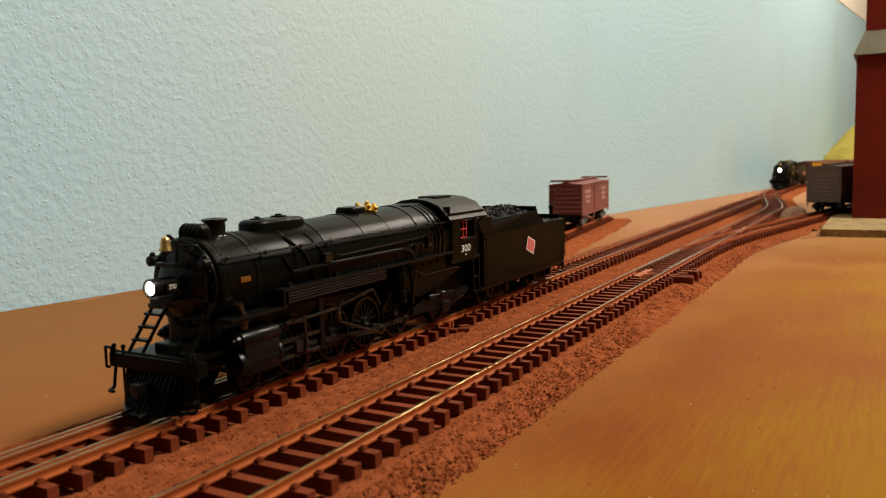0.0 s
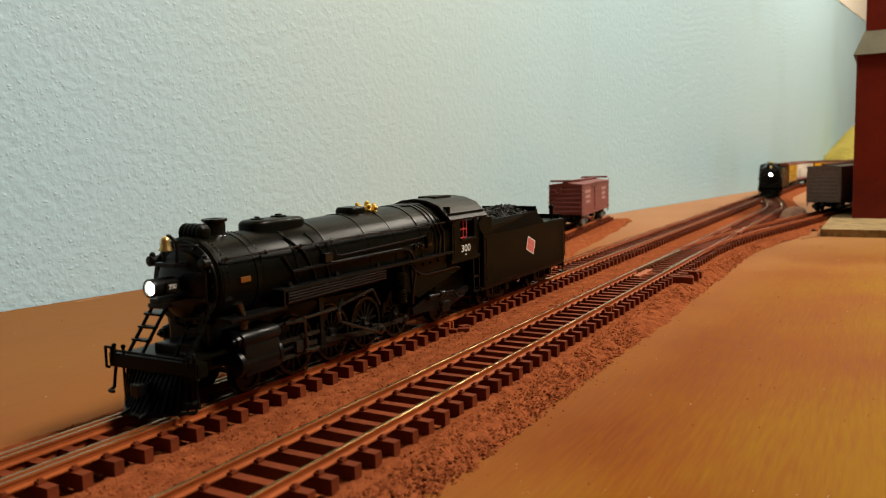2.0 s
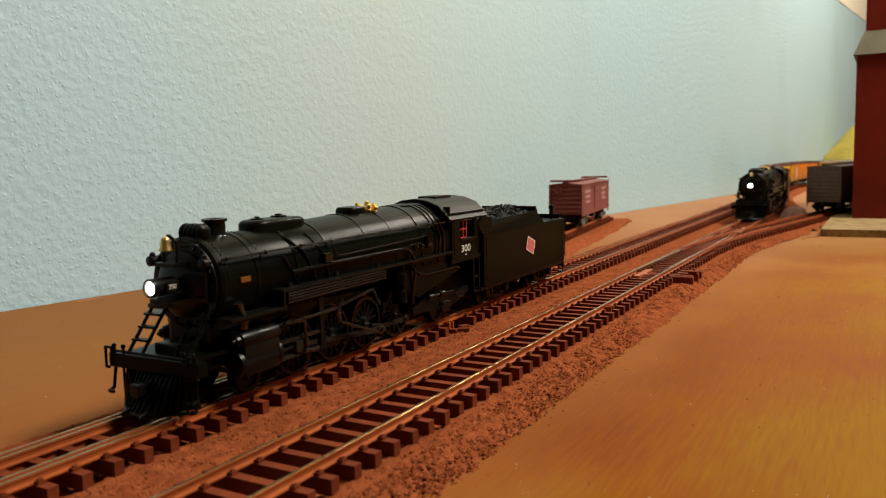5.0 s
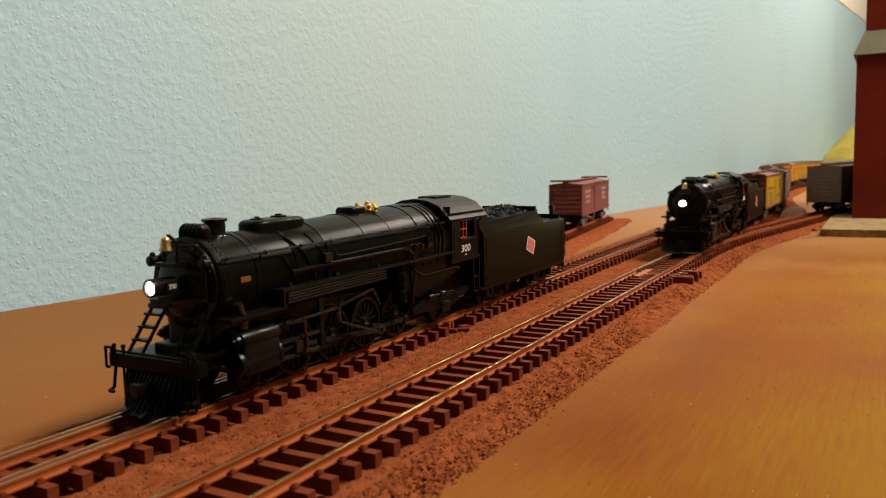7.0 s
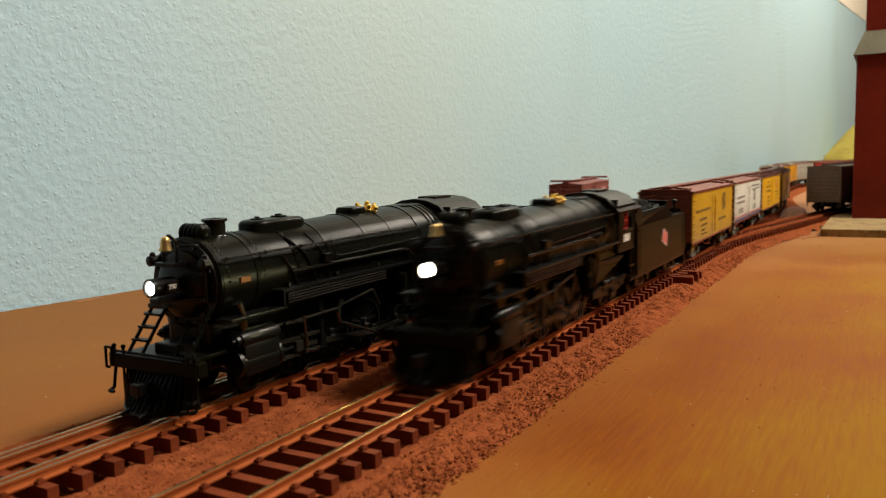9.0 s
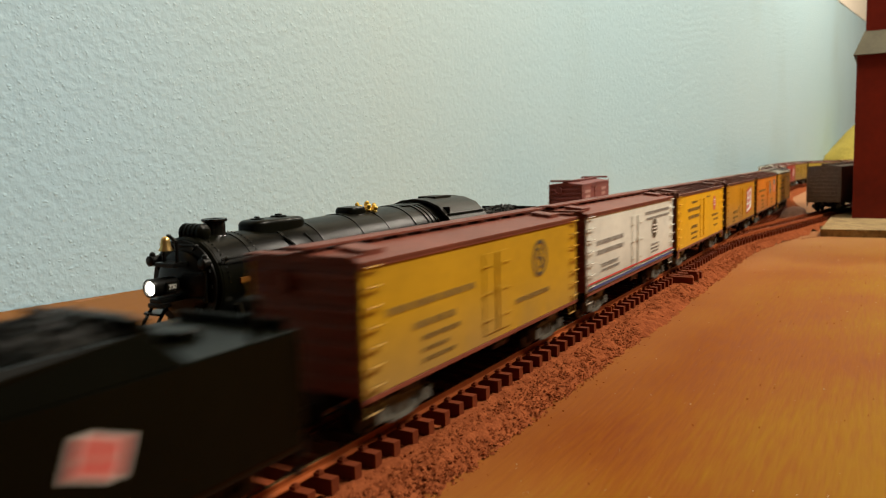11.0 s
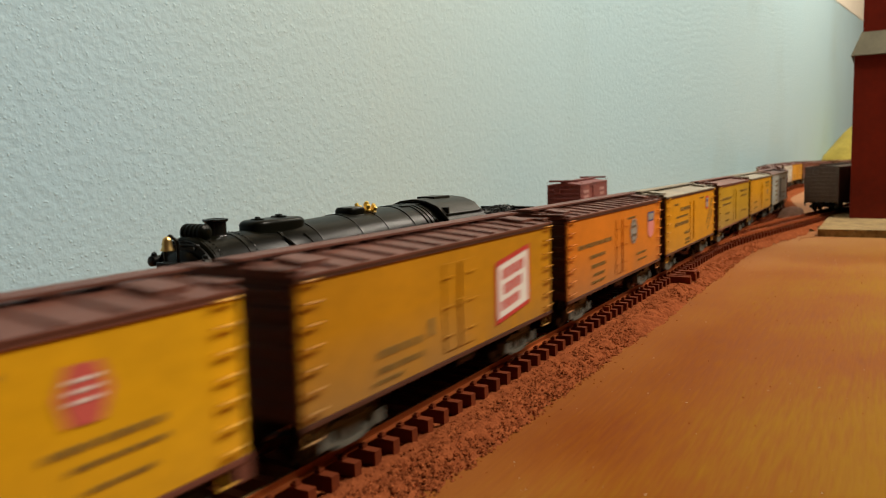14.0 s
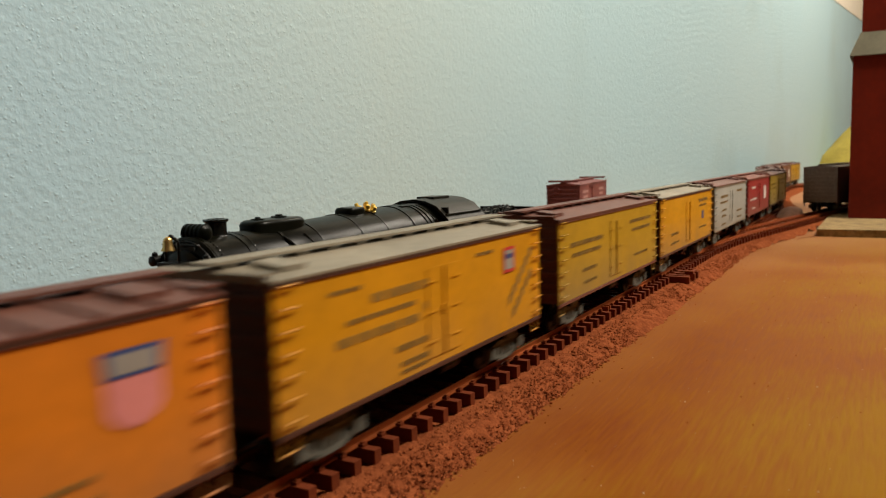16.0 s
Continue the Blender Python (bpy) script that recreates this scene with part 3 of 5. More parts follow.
def driver(parent, x, r, phase):
    bm = bmesh.new()
    rod(bm, (x, -9, r), (x, 9, r), 1.2, 8)
    axle = part("driving_axle", bm, DULL, parent)
    n = 14
    for s in (-1, 1):
        y = s * 8.25
        bm = bmesh.new()
        turned(bm, (x, y - s * 0.9, r), (0, s, 0), [(0, r + 0.6), (0.7, r + 0.6), (0.75, r), (2.6, r - 0.1), (2.6, r - 1.2), (0.2, r - 1.4), (0, r + 0.6)], 36, caps=False)
        wheel = part("driving_wheel", bm, GLOSS, axle, smooth=True)
        bm = bmesh.new()
        out = []
        for k in range(n):
            a, w = 2 * math.pi * k / n + phase, math.pi / n
            out += [(a - 0.45 / (r - 1.2), r - 1.25), (a + 0.45 / (r - 1.2), r - 1.25), (a + w - 0.06, 2.5), (a + w + 0.06, 2.5)]
        rings(bm, [[(x + q * math.cos(a), y + s * o, r + q * math.sin(a)) for a, q in out] for o in (0.1, 1.1)])
        turned(bm, (x, y, r), (0, s, 0), [(0.6, 1.9), (1.9, 1.9), (2.2, 1.4), (2.2, 0.1)], 14)
        pts = [(x + math.cos(phase + math.pi + t) * (r - 1.3), r + math.sin(phase + math.pi + t) * (r - 1.3)) for t in (-0.75, -0.4, 0, 0.4, 0.75)]
        rings(bm, [[(px, y + s * o, pz) for px, pz in pts] for o in (0.05, 1.5)])
        part("wheel_spokes", bm, DULL, axle)
    return axle


def truck(parent, x, base=20.5, half=12.4, mat=None):
    """A freight truck: two side frames with journal boxes, bolster and two wheelsets."""
    mat = mat or TRUCK_GREY
    bm = bmesh.new()
    box(bm, x - 2.4, x + 2.4, -half, half, 4.6, 7.4)
    t = part("truck", bm, mat, parent)
    h = base / 2
    for s in (-1, 1):
        bm = bmesh.new()
        y = s * half

        def bar(pts, w=1.4):
            for (xa, za), (xb, zb) in zip(pts, pts[1:]):
                d = Vector((xb - xa, 0, zb - za))
                n = Vector((-d.z, 0, d.x)).normalized() * w / 2
                rings(bm, [[Vector((xa, yy, za)) + n, Vector((xb, yy, zb)) + n, Vector((xb, yy, zb)) - n, Vector((xa, yy, za)) - n] for yy in (y - 0.7, y + 0.7)])

        bar([(x - h - 2, 6.3), (x - 4, 7.9), (x + 4, 7.9), (x + h + 2, 6.3)])
        bar([(x - h, 5.0), (x - 4, 2.4), (x + 4, 2.4), (x + h, 5.0)])
        bar([(x - 4, 2.4), (x - 4, 7.9)], 1.5)
        bar([(x + 4, 2.4), (x + 4, 7.9)], 1.5)
        for k in (-1, 1):
            box(bm, x + k * h - 2, x + k * h + 2, y - 1.1 - (s < 0) * 0.5, y + 1.1 + (s > 0) * 0.5, 3.4, 7.0, 0.4)
        for k in (-1.7, 0, 1.7):
            turned(bm, (x + k, y, 2.9), (0, 0, 1), [(0, 0.8), (4.4, 0.8)], 8)
        part("side_frame", bm, mat, t)
    for k in (-1, 1):
        wheelset("wheelset", t, x + k * base / 2, 5.4, DULL, 8.1)
    return t


def coupler(parent, x, way):
    bm = bmesh.new()
    box(bm, min(x, x + way * 4), max(x, x + way * 4), -1.0, 1.0, 6.4, 8.8, 0.2)
    box(bm, min(x + way * 3.6, x + way * 6.2), max(x + way * 3.6, x + way * 6.2), -1.9, 1.6, 6.0, 9.4, 0.5)
    rod(bm, (x + way * 4.6, 1.0, 6.4), (x + way * 4.2, 1.2, 2.0), 0.35, 6)
    return part("coupler", bm, DULL, parent)


def bar_mark(bm, y, x0, x1, z0, z1):
    s = -1 if y < 0 else 1
    box(bm, x0, x1, min(y, y + s * 0.07), max(y, y + s * 0.07), z0, z1)


LEN, HALF, Z0, Z1 = 141.0, 16.4, 12.4, 42.8


def freight_car(name, label, body, roof, end, marks=None, ribbed_roof=False, length=LEN, half=HALF, z0=Z0, z1=Z1, slide=False, group="freight train cars"):
    """A forty-foot house car with sheathed sides, hinged or sliding doors, ladders, roof walk, brake wheel and two trucks."""
    car = thing(name, label, "freight car", group=group)
    bm = bmesh.new()
    box(bm, 0.6, length - 0.6, -half + 0.4, half - 0.4, z0, z1, 0.25)
    b = part("body", bm, end, car)
    for s in (-1, 1):
        bm = bmesh.new()
        box(bm, 0, length, min(s * (half - 0.6), s * half), max(s * (half - 0.6), s * half), z0 - 0.2, z1 - 0.3, 0.12)
        part("side_panel", bm, body, b)
        bm = bmesh.new()
        box(bm, 0, length, min(s * (half - 0.4), s * (half + 0.2)), max(s * (half - 0.4), s * (half + 0.2)), z0 - 1.4, z0 - 0.3, 0.1)
        box(bm, 0, length, min(s * (half - 0.4), s * (half + 0.35)), max(s * (half - 0.4), s * (half + 0.35)), z1 - 0.9, z1 + 0.1, 0.1)
        part("sill", bm, end, b)
        # doors
        c = length / 2
        bm = bmesh.new()
        o = s * (half + 0.12)
        dz0, dz1 = z0 + 2, z1 - 4.5
        if slide:
            box(bm, c - 11, c + 11, min(o, o + s * 0.5), max(o, o + s * 0.5), dz0, dz1 + 2, 0.15)
            for k in range(6):
                zz = dz0 + 4 + k * 4.4
                box(bm, c - 10, c + 10, min(o, o + s * 0.85), max(o, o + s * 0.85), zz, zz + 0.8, 0.15)
        else:
            for k in (-1, 1):
                box(bm, min(c + k * 0.3, c + k * 8.6), max(c + k * 0.3, c + k * 8.6), min(o, o + s * 0.16), max(o, o + s * 0.16), dz0, dz1, 0.06)
        d = part("door", bm, body, b)
        bm = bmesh.new()
        y = s * (half + 0.55)
        if slide:
            box(bm, c - 26, c + 12, min(y, y + s * 0.4), max(y, y + s * 0.4), dz1 + 2, dz1 + 2.8)
        else:
            for k in (-1, 1):
                for zz in (dz0 + 4, (dz0 + dz1) / 2, dz1 - 4):
                    box(bm, min(c + k * 4.0, c + k * 9.4), max(c + k * 4.0, c + k * 9.4), min(y - s * 0.2, y - s * 0.02), max(y - s * 0.2, y - s * 0.02), zz, zz + 0.5)
            rod(bm, (c, y, dz0 + 0.5), (c, y, dz1 - 0.5), 0.32, 6)
            box(bm, c - 1.2, c + 1.2, min(y, y + s * 0.5), max(y, y + s * 0.5), dz0 + 12, dz0 + 13.6)
        part("hinge", bm, body if not slide else end, d)
        # ladder rungs by both ends of the side
        for x in (1.2, length - 6.2):
            bm = bmesh.new()
            for k in range(7):
                zz = z0 + 2.2 + k * 4.6
                yy = s * (half + 1.0)
                pipe(bm, [(x, s * half, zz), (x, yy, zz), (x + 5, yy, zz), (x + 5, s * half, zz)], 0.26, 5)
            pipe(bm, [(x, s * (half - 0.4), z0 - 1), (x, s * (half - 0.4), z0 - 4.6), (x + 5, s * (half - 0.4), z0 - 4.6), (x + 5, s * (half - 0.4), z0 - 1)], 0.3, 5)
            part("ladder", bm, body, b)
    # ends with horizontal ribs
    for x, w in ((0.6, -1), (length - 0.6, 1)):
        bm = bmesh.new()
        for k in range(8):
            zz = z0 + 2 + k * 4.1
            box(bm, min(x, x + w * 0.65), max(x, x + w * 0.65), -half + 1.4, half - 1.4, zz, zz + 1.9, 0.4)
        for k in range(6):
            zz = z0 + 3 + k * 5
            yy = -w * (half - 4)
            pipe(bm, [(x, yy - 2.5, zz), (x + w * 1.3, yy - 2.5, zz), (x + w * 1.3, yy + 2.5, zz), (x, yy + 2.5, zz)], 0.26, 5)
        part("end_panel", bm, end, b)
        coupler(b, x, w)
    # roof: shallow peak, ribs, running board on saddles, hatches
    bm = bmesh.new()
    rings(bm, [[(x, -half - 0.5, z1 + 0.1), (x, -half - 0.5, z1 + 0.7), (x, 0, z1 + 2.5), (x, half + 0.5, z1 + 0.7), (x, half + 0.5, z1 + 0.1)] for x in (-0.2, length + 0.2)])
    r = part("roof", bm, roof, car)
    if ribbed_roof:
        for k in range(13):
            x = 2 + (length - 4) * k / 12
            bm = bmesh.new()
            rings(bm, [[(xx, -half - 0.4, z1 + 0.6), (xx, -half - 0.4, z1 + 1.35), (xx, 0, z1 + 3.0), (xx, half + 0.4, z1 + 1.35), (xx, half + 0.4, z1 + 0.6)] for xx in (x - 0.6, x + 0.6)])
            part("roof_rib", bm, roof, r)
    bm = bmesh.new()
    for k in (-2.1, 0, 2.1):
        box(bm, -2.2, length + 2.2, k - 0.95, k + 0.95, z1 + 3.3, z1 + 3.9)
    for k in range(12):
        x = 3 + (length - 6) * k / 11
        box(bm, x - 0.6, x + 0.6, -3, 3, z1 + 2.1, z1 + 3.3)
    part("running_board", bm, roof, r)
    if not slide:
        for x in (7.5, length - 15.5):
            for s in (-1, 1):
                bm = bmesh.new()
                ya, yb = s * 4.6, s * 12.4
                rings(bm, [[(xx, ya, z1 + 1.4), (xx, ya, z1 + 3.3), (xx, yb, z1 + 2.4), (xx, yb, z1 + 0.8)] for xx in (x, x + 8)])
                part("ice_hatch", bm, roof, r)
        for x in (0.5, length - 0.5):
            bm = bmesh.new()
            for s in (-1, 1):
                box(bm, x - 2.2, x + 2.2, min(s * 3, s * 15), max(s * 3, s * 15), z1 + 1.6, z1 + 2.1)
            part("lateral_board", bm, roof, r)
    bm = bmesh.new()
    turned(bm, (-1.6, 6, z1 - 4.5), (-1, 0, 0), [(0, 3.1), (0.5, 3.3), (0.9, 3.1), (0.9, 2.6), (0.3, 2.5)], 18)
    rod(bm, (0.5, 6, z1 - 4.5), (-2.2, 6, z1 - 4.5), 0.5)
    part("brake_wheel", bm, end, b)
    # underframe
    bm = bmesh.new()
    box(bm, 2, length - 2, -3.4, 3.4, 7.6, z0 + 0.2, 0.2)
    for k in range(5):
        x = 28 + (length - 56) * k / 4
        box(bm, x - 0.9, x + 0.9, -half + 2, half - 2, z0 - 1.6, z0)
    turned(bm, (length * 0.56, -9, 7.4), (1, 0, 0), [(0, 0.2), (0.4, 2.3), (10, 2.3), (10.6, 0.2)], 12)
    box(bm, length * 0.42, length * 0.48, 5, 10, 6.4, z0)
    for s in (-1, 1):
        pipe(bm, [(24, s * 7, z0), (50, s * 7, 6.4), (length - 50, s * 7, 6.4), (length - 24, s * 7, z0)], 0.4, 5)
    part("underframe", bm, DULL, car)
    for x in (21, length - 21):
        bm = bmesh.new()
        box(bm, x - 4, x + 4, -half + 1.5, half - 1.5, 8.6, z0 + 0.1)
        turned(bm, (x, 0, 7.2), (0, 0, 1), [(0, 3), (1.6, 3)], 12)
        part("bolster", bm, DULL, car)
        truck(car, x)
    if marks:
        marks(car, b)
    return car


def disc(bm, x, y, z, r0, r1, seg=28):
    s = -1 if y < 0 else 1
    for k in range(seg):
        a, c = 2 * math.pi * k / seg, 2 * math.pi * (k + 1) / seg
        q = [(x + r * math.cos(t), y + s * o, z + r * math.sin(t)) for t, r in ((a, r0), (c, r0), (c, r1), (a, r1)) for o in (0,)]
        if r0 < 0.02:
            q = q[1:]
        bm.faces.new([bm.verts.new(Vector(p)) for p in q])


def polygon(bm, y, pts):
    bm.faces.new([bm.verts.new(Vector((px, y, pz))) for px, pz in pts])


SIDE = -(HALF + 0.10)


def writing(parent, rows, mat=None):
    """Unreadable lettering as plain bars: rows of x0, x1, z0, height, broken into words."""
    rnd = random.Random(int(rows[0][0] * 10 + rows[0][2]))
    for x0, x1, z, h in rows:
        x, left = x0, rnd.randint(3, 8)
        bm = bmesh.new()
        while x < x1 - 0.5 * h:
            w = h * rnd.uniform(0.42, 0.56)
            bar_mark(bm, SIDE, x, x + w, z, z + h)
            left -= 1
            x += w + h * (0.34 if left else 0.75)
            left = left or rnd.randint(3, 9)
        part("lettering", bm, mat or FADED, parent)


def emblem(parent, mat, build, name="emblem", label=""):
    bm = bmesh.new()
    build(bm)
    return part(name, bm, mat, parent, label)


def marks_yellow_ring(car, b):
    emblem(b, INK, lambda m: (disc(m, 104, SIDE - .15, 32.4, 4.9, 6.2), [disc(m, 104 + dx, SIDE - .15, 32.4 + dz, 1.2, 2.1) for dx, dz in ((-0.8, 1.7), (0.8, -1.7))]))
    writing(b, [(10, 56, 29.5, 1.8), (84, 112, 20, 1.6), (22, 44, 24, 1.8), (26, 46, 20.5, 1.3), (26, 40, 17.5, 1.1), (26, 44, 14.8, 1.1)])


def marks_white(car, b):
    emblem(b, INK, lambda m: (disc(m, 103, SIDE - .15, 29.4, 0.01, 4.9)), label="round black emblem")
    emblem(b, WHITE, lambda m: [bar_mark(m, SIDE - .25, 99.2, 106.8, z, z + 0.6) for z in (27.4, 29.1, 30.8)])
    writing(b, [(86, 134, 37, 1.5), (88, 134, 34.2, 1.3), (97, 112, 21, 1.0), (97, 112, 19.2, 1.0), (97, 112, 17.6, 0.9), (12, 50, 30, 1.9), (12, 50, 26, 1.9), (18, 42, 20.5, 1.6), (18, 44, 18.5, 1.2)], GREYTEXT)
    emblem(b, RED, lambda m: bar_mark(m, SIDE - .36, 0.5, LEN - 0.5, 15.3, 16.0), "stripe", "thin red stripe")
    emblem(b, BLUE, lambda m: bar_mark(m, SIDE - .36, 0.5, LEN - 0.5, 12.9, 14.1), "stripe", "dark blue stripe")


def marks_diamond(car, b):
    paint = b.children[0].data.materials[0]
    for s in (-1, 1):
        for x in (30, 40, 56, 66, 76, 86, 100, 110):
            y = s * (HALF - 0.2)
            bm = bmesh.new()
            rings(bm, [[(x, yy, 12.3), (x + 5, yy, 12.3), (x + 4, yy, 10.2), (x + 1, yy, 10.2)] for yy in (y - 0.25, y + 0.25)])
            part("sill_tab", bm, paint, b)
        for x in (0, LEN - 4):
            bm = bmesh.new()
            box(bm, x, x + 4, min(s * (HALF - 0.5), s * HALF), max(s * (HALF - 0.5), s * HALF), 7.4, 12.4)
            part("sill_tab", bm, paint, b)
    emblem(b, PINK, lambda m: polygon(m, SIDE - .15, [(102.6, 33.4), (104.2, 28.6), (109.6, 28.2), (111.6, 32.6), (109.8, 37.4), (104.6, 37.8)]), label="red tilted emblem")
    emblem(b, WHITE, lambda m: [bar_mark(m, SIDE - .2, 104.4, 109.6, z, z + 0.5) for z in (31.8, 33.4, 35)])
    writing(b, [(36, 52, 36.5, 1.3), (26, 62, 32, 1.9), (28, 60, 27.6, 1.9), (36, 54, 21.5, 1.7), (36, 54, 18.0, 1.3), (36, 52, 15, 1.1), (100, 122, 24.5, 1.3), (104, 122, 21.5, 1.0), (106, 120, 17.5, 1.0), (80, 94, 38, 0.8)])


def marks_square(car, b):
    emblem(b, RED, lambda m: polygon(m, SIDE - .15, [(92.5, 15.4), (118.5, 18.5), (118.5, 38.2), (92.5, 34.8)]), label="red sign with a white frame")
    emblem(b, WHITE, lambda m: (polygon(m, SIDE - .2, [(94.0, 17.0), (117.0, 19.7), (117.0, 36.5), (94.0, 33.3)])), "emblem")
    for z, x0, x1, h in ((28.6, 97, 115, 3.3), (23.8, 98, 114, 3.3), (19.2, 96, 112, 3.0)):
        emblem(b, RED, lambda m: [polygon(m, SIDE - .25, [(x, z + 0.13 * (x - 96)), (x + 2.1, z + 0.13 * (x - 94)), (x + 2.1, z + h + 0.13 * (x - 94)), (x, z + h + 0.13 * (x - 96))]) for x in np.arange(x0, x1 - 2, 2.9)], "lettering")
    writing(b, [(28, 48, 20, 1.9), (28, 50, 16.2, 1.5), (26, 40, 13.8, 1.0), (52, 57, 20.5, 4.6)])


def marks_orange(car, b):
    emblem(b, GREYTEXT, lambda m: disc(m, 89, SIDE - .15, 31, 0.01, 5.9), label="round grey emblem")
    emblem(b, INK, lambda m: (disc(m, 89, SIDE - .2, 31, 4.5, 5.3), [bar_mark(m, SIDE - .2, 86.2, 91.8, z, z + 1.1) for z in (28.6, 32.6)]))
    emblem(b, BLUE, lambda m: polygon(m, SIDE - .15, [(114, 33.5), (125.4, 33.5), (125.8, 38.0), (113.6, 38.0)]), label="blue top of a shield")
    emblem(b, GREYTEXT, lambda m: polygon(m, SIDE - .2, [(115, 34.1), (124.4, 34.1), (124.7, 37.2), (114.7, 37.2)]))
    emblem(b, SALMON, lambda m: polygon(m, SIDE - .15, [(114, 33.3), (114.2, 28), (116, 26.2), (119.7, 25), (123.4, 26.2), (125.2, 28), (125.4, 33.3)]), label="pink shield")
    writing(b, [(78, 92, 37, 1.0), (12, 56, 30, 1.7), (26, 46, 25, 1.5), (28, 46, 21, 1.5), (30, 46, 17.5, 1.2), (28, 46, 14.5, 1.2), (94, 112, 19, 1.1), (96, 112, 16, 0.9)])


def marks_slant(car, b):
    emblem(b, RED, lambda m: polygon(m, SIDE - .15, [(106.5, 30.6), (115, 30.6), (115, 38.6), (106.5, 38.6)]), label="red bordered square emblem")
    emblem(b, BLUE, lambda m: polygon(m, SIDE - .25, [(108, 35), (113.5, 35), (113.5, 36.4), (108, 36.4)]))
    emblem(b, GREYTEXT, lambda m: polygon(m, SIDE - .2, [(107.5, 31.6), (114, 31.6), (114, 37.6), (107.5, 37.6)]))
    for x0, z0, n in ((110, 20, 6), (113, 15.5, 5)):
        # slanted script: short strokes climbing to the end of the car
        emblem(b, FADED, lambda m: [polygon(m, SIDE - .15, [(x0 + 3.2 * k, z0 + 2.6 * k), (x0 + 3.2 * k + 2.6, z0 + 2.6 * k + 1.4), (x0 + 3.2 * k + 2.2, z0 + 2.6 * k + 4.2), (x0 + 3.2 * k + 0.4, z0 + 2.6 * k + 3.0)]) for k in range(n)], "lettering")
    writing(b, [(34, 62, 33.6, 2.2), (24, 54, 30, 1.2), (20, 56, 25.5, 2.1), (58, 78, 28, 2.0), (44, 60, 19.5, 1.6), (46, 60, 15.5, 1.3), (46, 60, 13.6, 1.0), (88, 100, 38, 1), (18, 30, 37.5, 1)])


def marks_plain(car, b):
    writing(b, [(12, 52, 32, 1.8), (14, 50, 28, 1.6), (26, 44, 21, 1.4), (28, 44, 16, 1.3), (92, 130, 35, 1.5), (96, 128, 31, 1.4), (100, 124, 19, 1.1)])


def marks_small(car, b):
    writing(b, [(24, 44, 21, 1.5), (24, 44, 16, 1.3), (98, 126, 36, 2.0), (100, 124, 33, 1.3), (100, 122, 19, 1.2)])
    emblem(b, BLUE, lambda m: polygon(m, SIDE - .15, [(108, 25), (113, 25), (113, 30), (108, 30)]))


def marks_grey(car, b):
    writing(b, [(22, 52, 34, 1.8), (22, 52, 30, 1.5), (28, 46, 24, 1.6), (28, 46, 20, 1.4), (28, 46, 14, 1.2), (92, 118, 36, 1.5), (94, 120, 20, 1.4), (96, 118, 15, 1.1)])


def marks_red(car, b):
    emblem(b, WHITE, lambda m: polygon(m, SIDE - .15, [(102, 22), (116, 22), (116, 32), (112, 35), (110, 31), (107, 36), (102, 33)]), label="white emblem")
    writing(b, [(22, 46, 34, 2.2), (14, 54, 24, 1.6), (26, 44, 16, 1.4)], WHITE)


def paint(name, c, dirt=0.6, grime=0.0):
    """Car paint with faded blotches; grime: how much road dust has been sprayed on, in ragged patches thrown up by the wheels."""
    m = material(name, c, tuple(k * dirt for k in c), 0.5, grain=350, blotch=22, bump=0.1, spec=0.3)
    if grime:
        nt = m.node_tree
        b = nt.nodes["Principled BSDF"]
        was = b.inputs["Base Color"].links[0].from_socket
        co, sep, n = nt.nodes.new("ShaderNodeTexCoord"), nt.nodes.new("ShaderNodeSeparateXYZ"), nt.nodes.new("ShaderNodeTexNoise")
        mp = nt.nodes.new("ShaderNodeMapping")
        mp.inputs["Scale"].default_value = (1.0, 1.0, 0.45)
        n.inputs["Scale"].default_value, n.inputs["Detail"].default_value = 46.0, 5.0
        nt.links.new(co.outputs["Object"], sep.inputs[0])
        nt.links.new(co.outputs["Object"], mp.inputs["Vector"])
        nt.links.new(mp.outputs["Vector"], n.inputs["Vector"])
        reach, mul = nt.nodes.new("ShaderNodeMapRange"), nt.nodes.new("ShaderNodeMath")
        reach.inputs["From Min"].default_value, reach.inputs["From Max"].default_value = 0.030, 0.010
        nt.links.new(sep.outputs["Z"], reach.inputs["Value"])
        spot = nt.nodes.new("ShaderNodeMapRange")
        spot.inputs["From Min"].default_value, spot.inputs["From Max"].default_value = 0.30, 0.62
        spot.inputs["To Max"].default_value = grime
        nt.links.new(n.outputs["Fac"], spot.inputs["Value"])
        mul.operation = "MULTIPLY"
        nt.links.new(reach.outputs[0], mul.inputs[0])
        nt.links.new(spot.outputs[0], mul.inputs[1])
        mix = nt.nodes.new("ShaderNodeMix")
        mix.data_type = "RGBA"
        nt.links.new(mul.outputs[0], mix.inputs[0])
        nt.links.new(was, mix.inputs[6])
        mix.inputs[7].default_value = (0.17, 0.135, 0.085, 1)
        nt.links.new(mix.outputs[2], b.inputs["Base Color"])
    return m


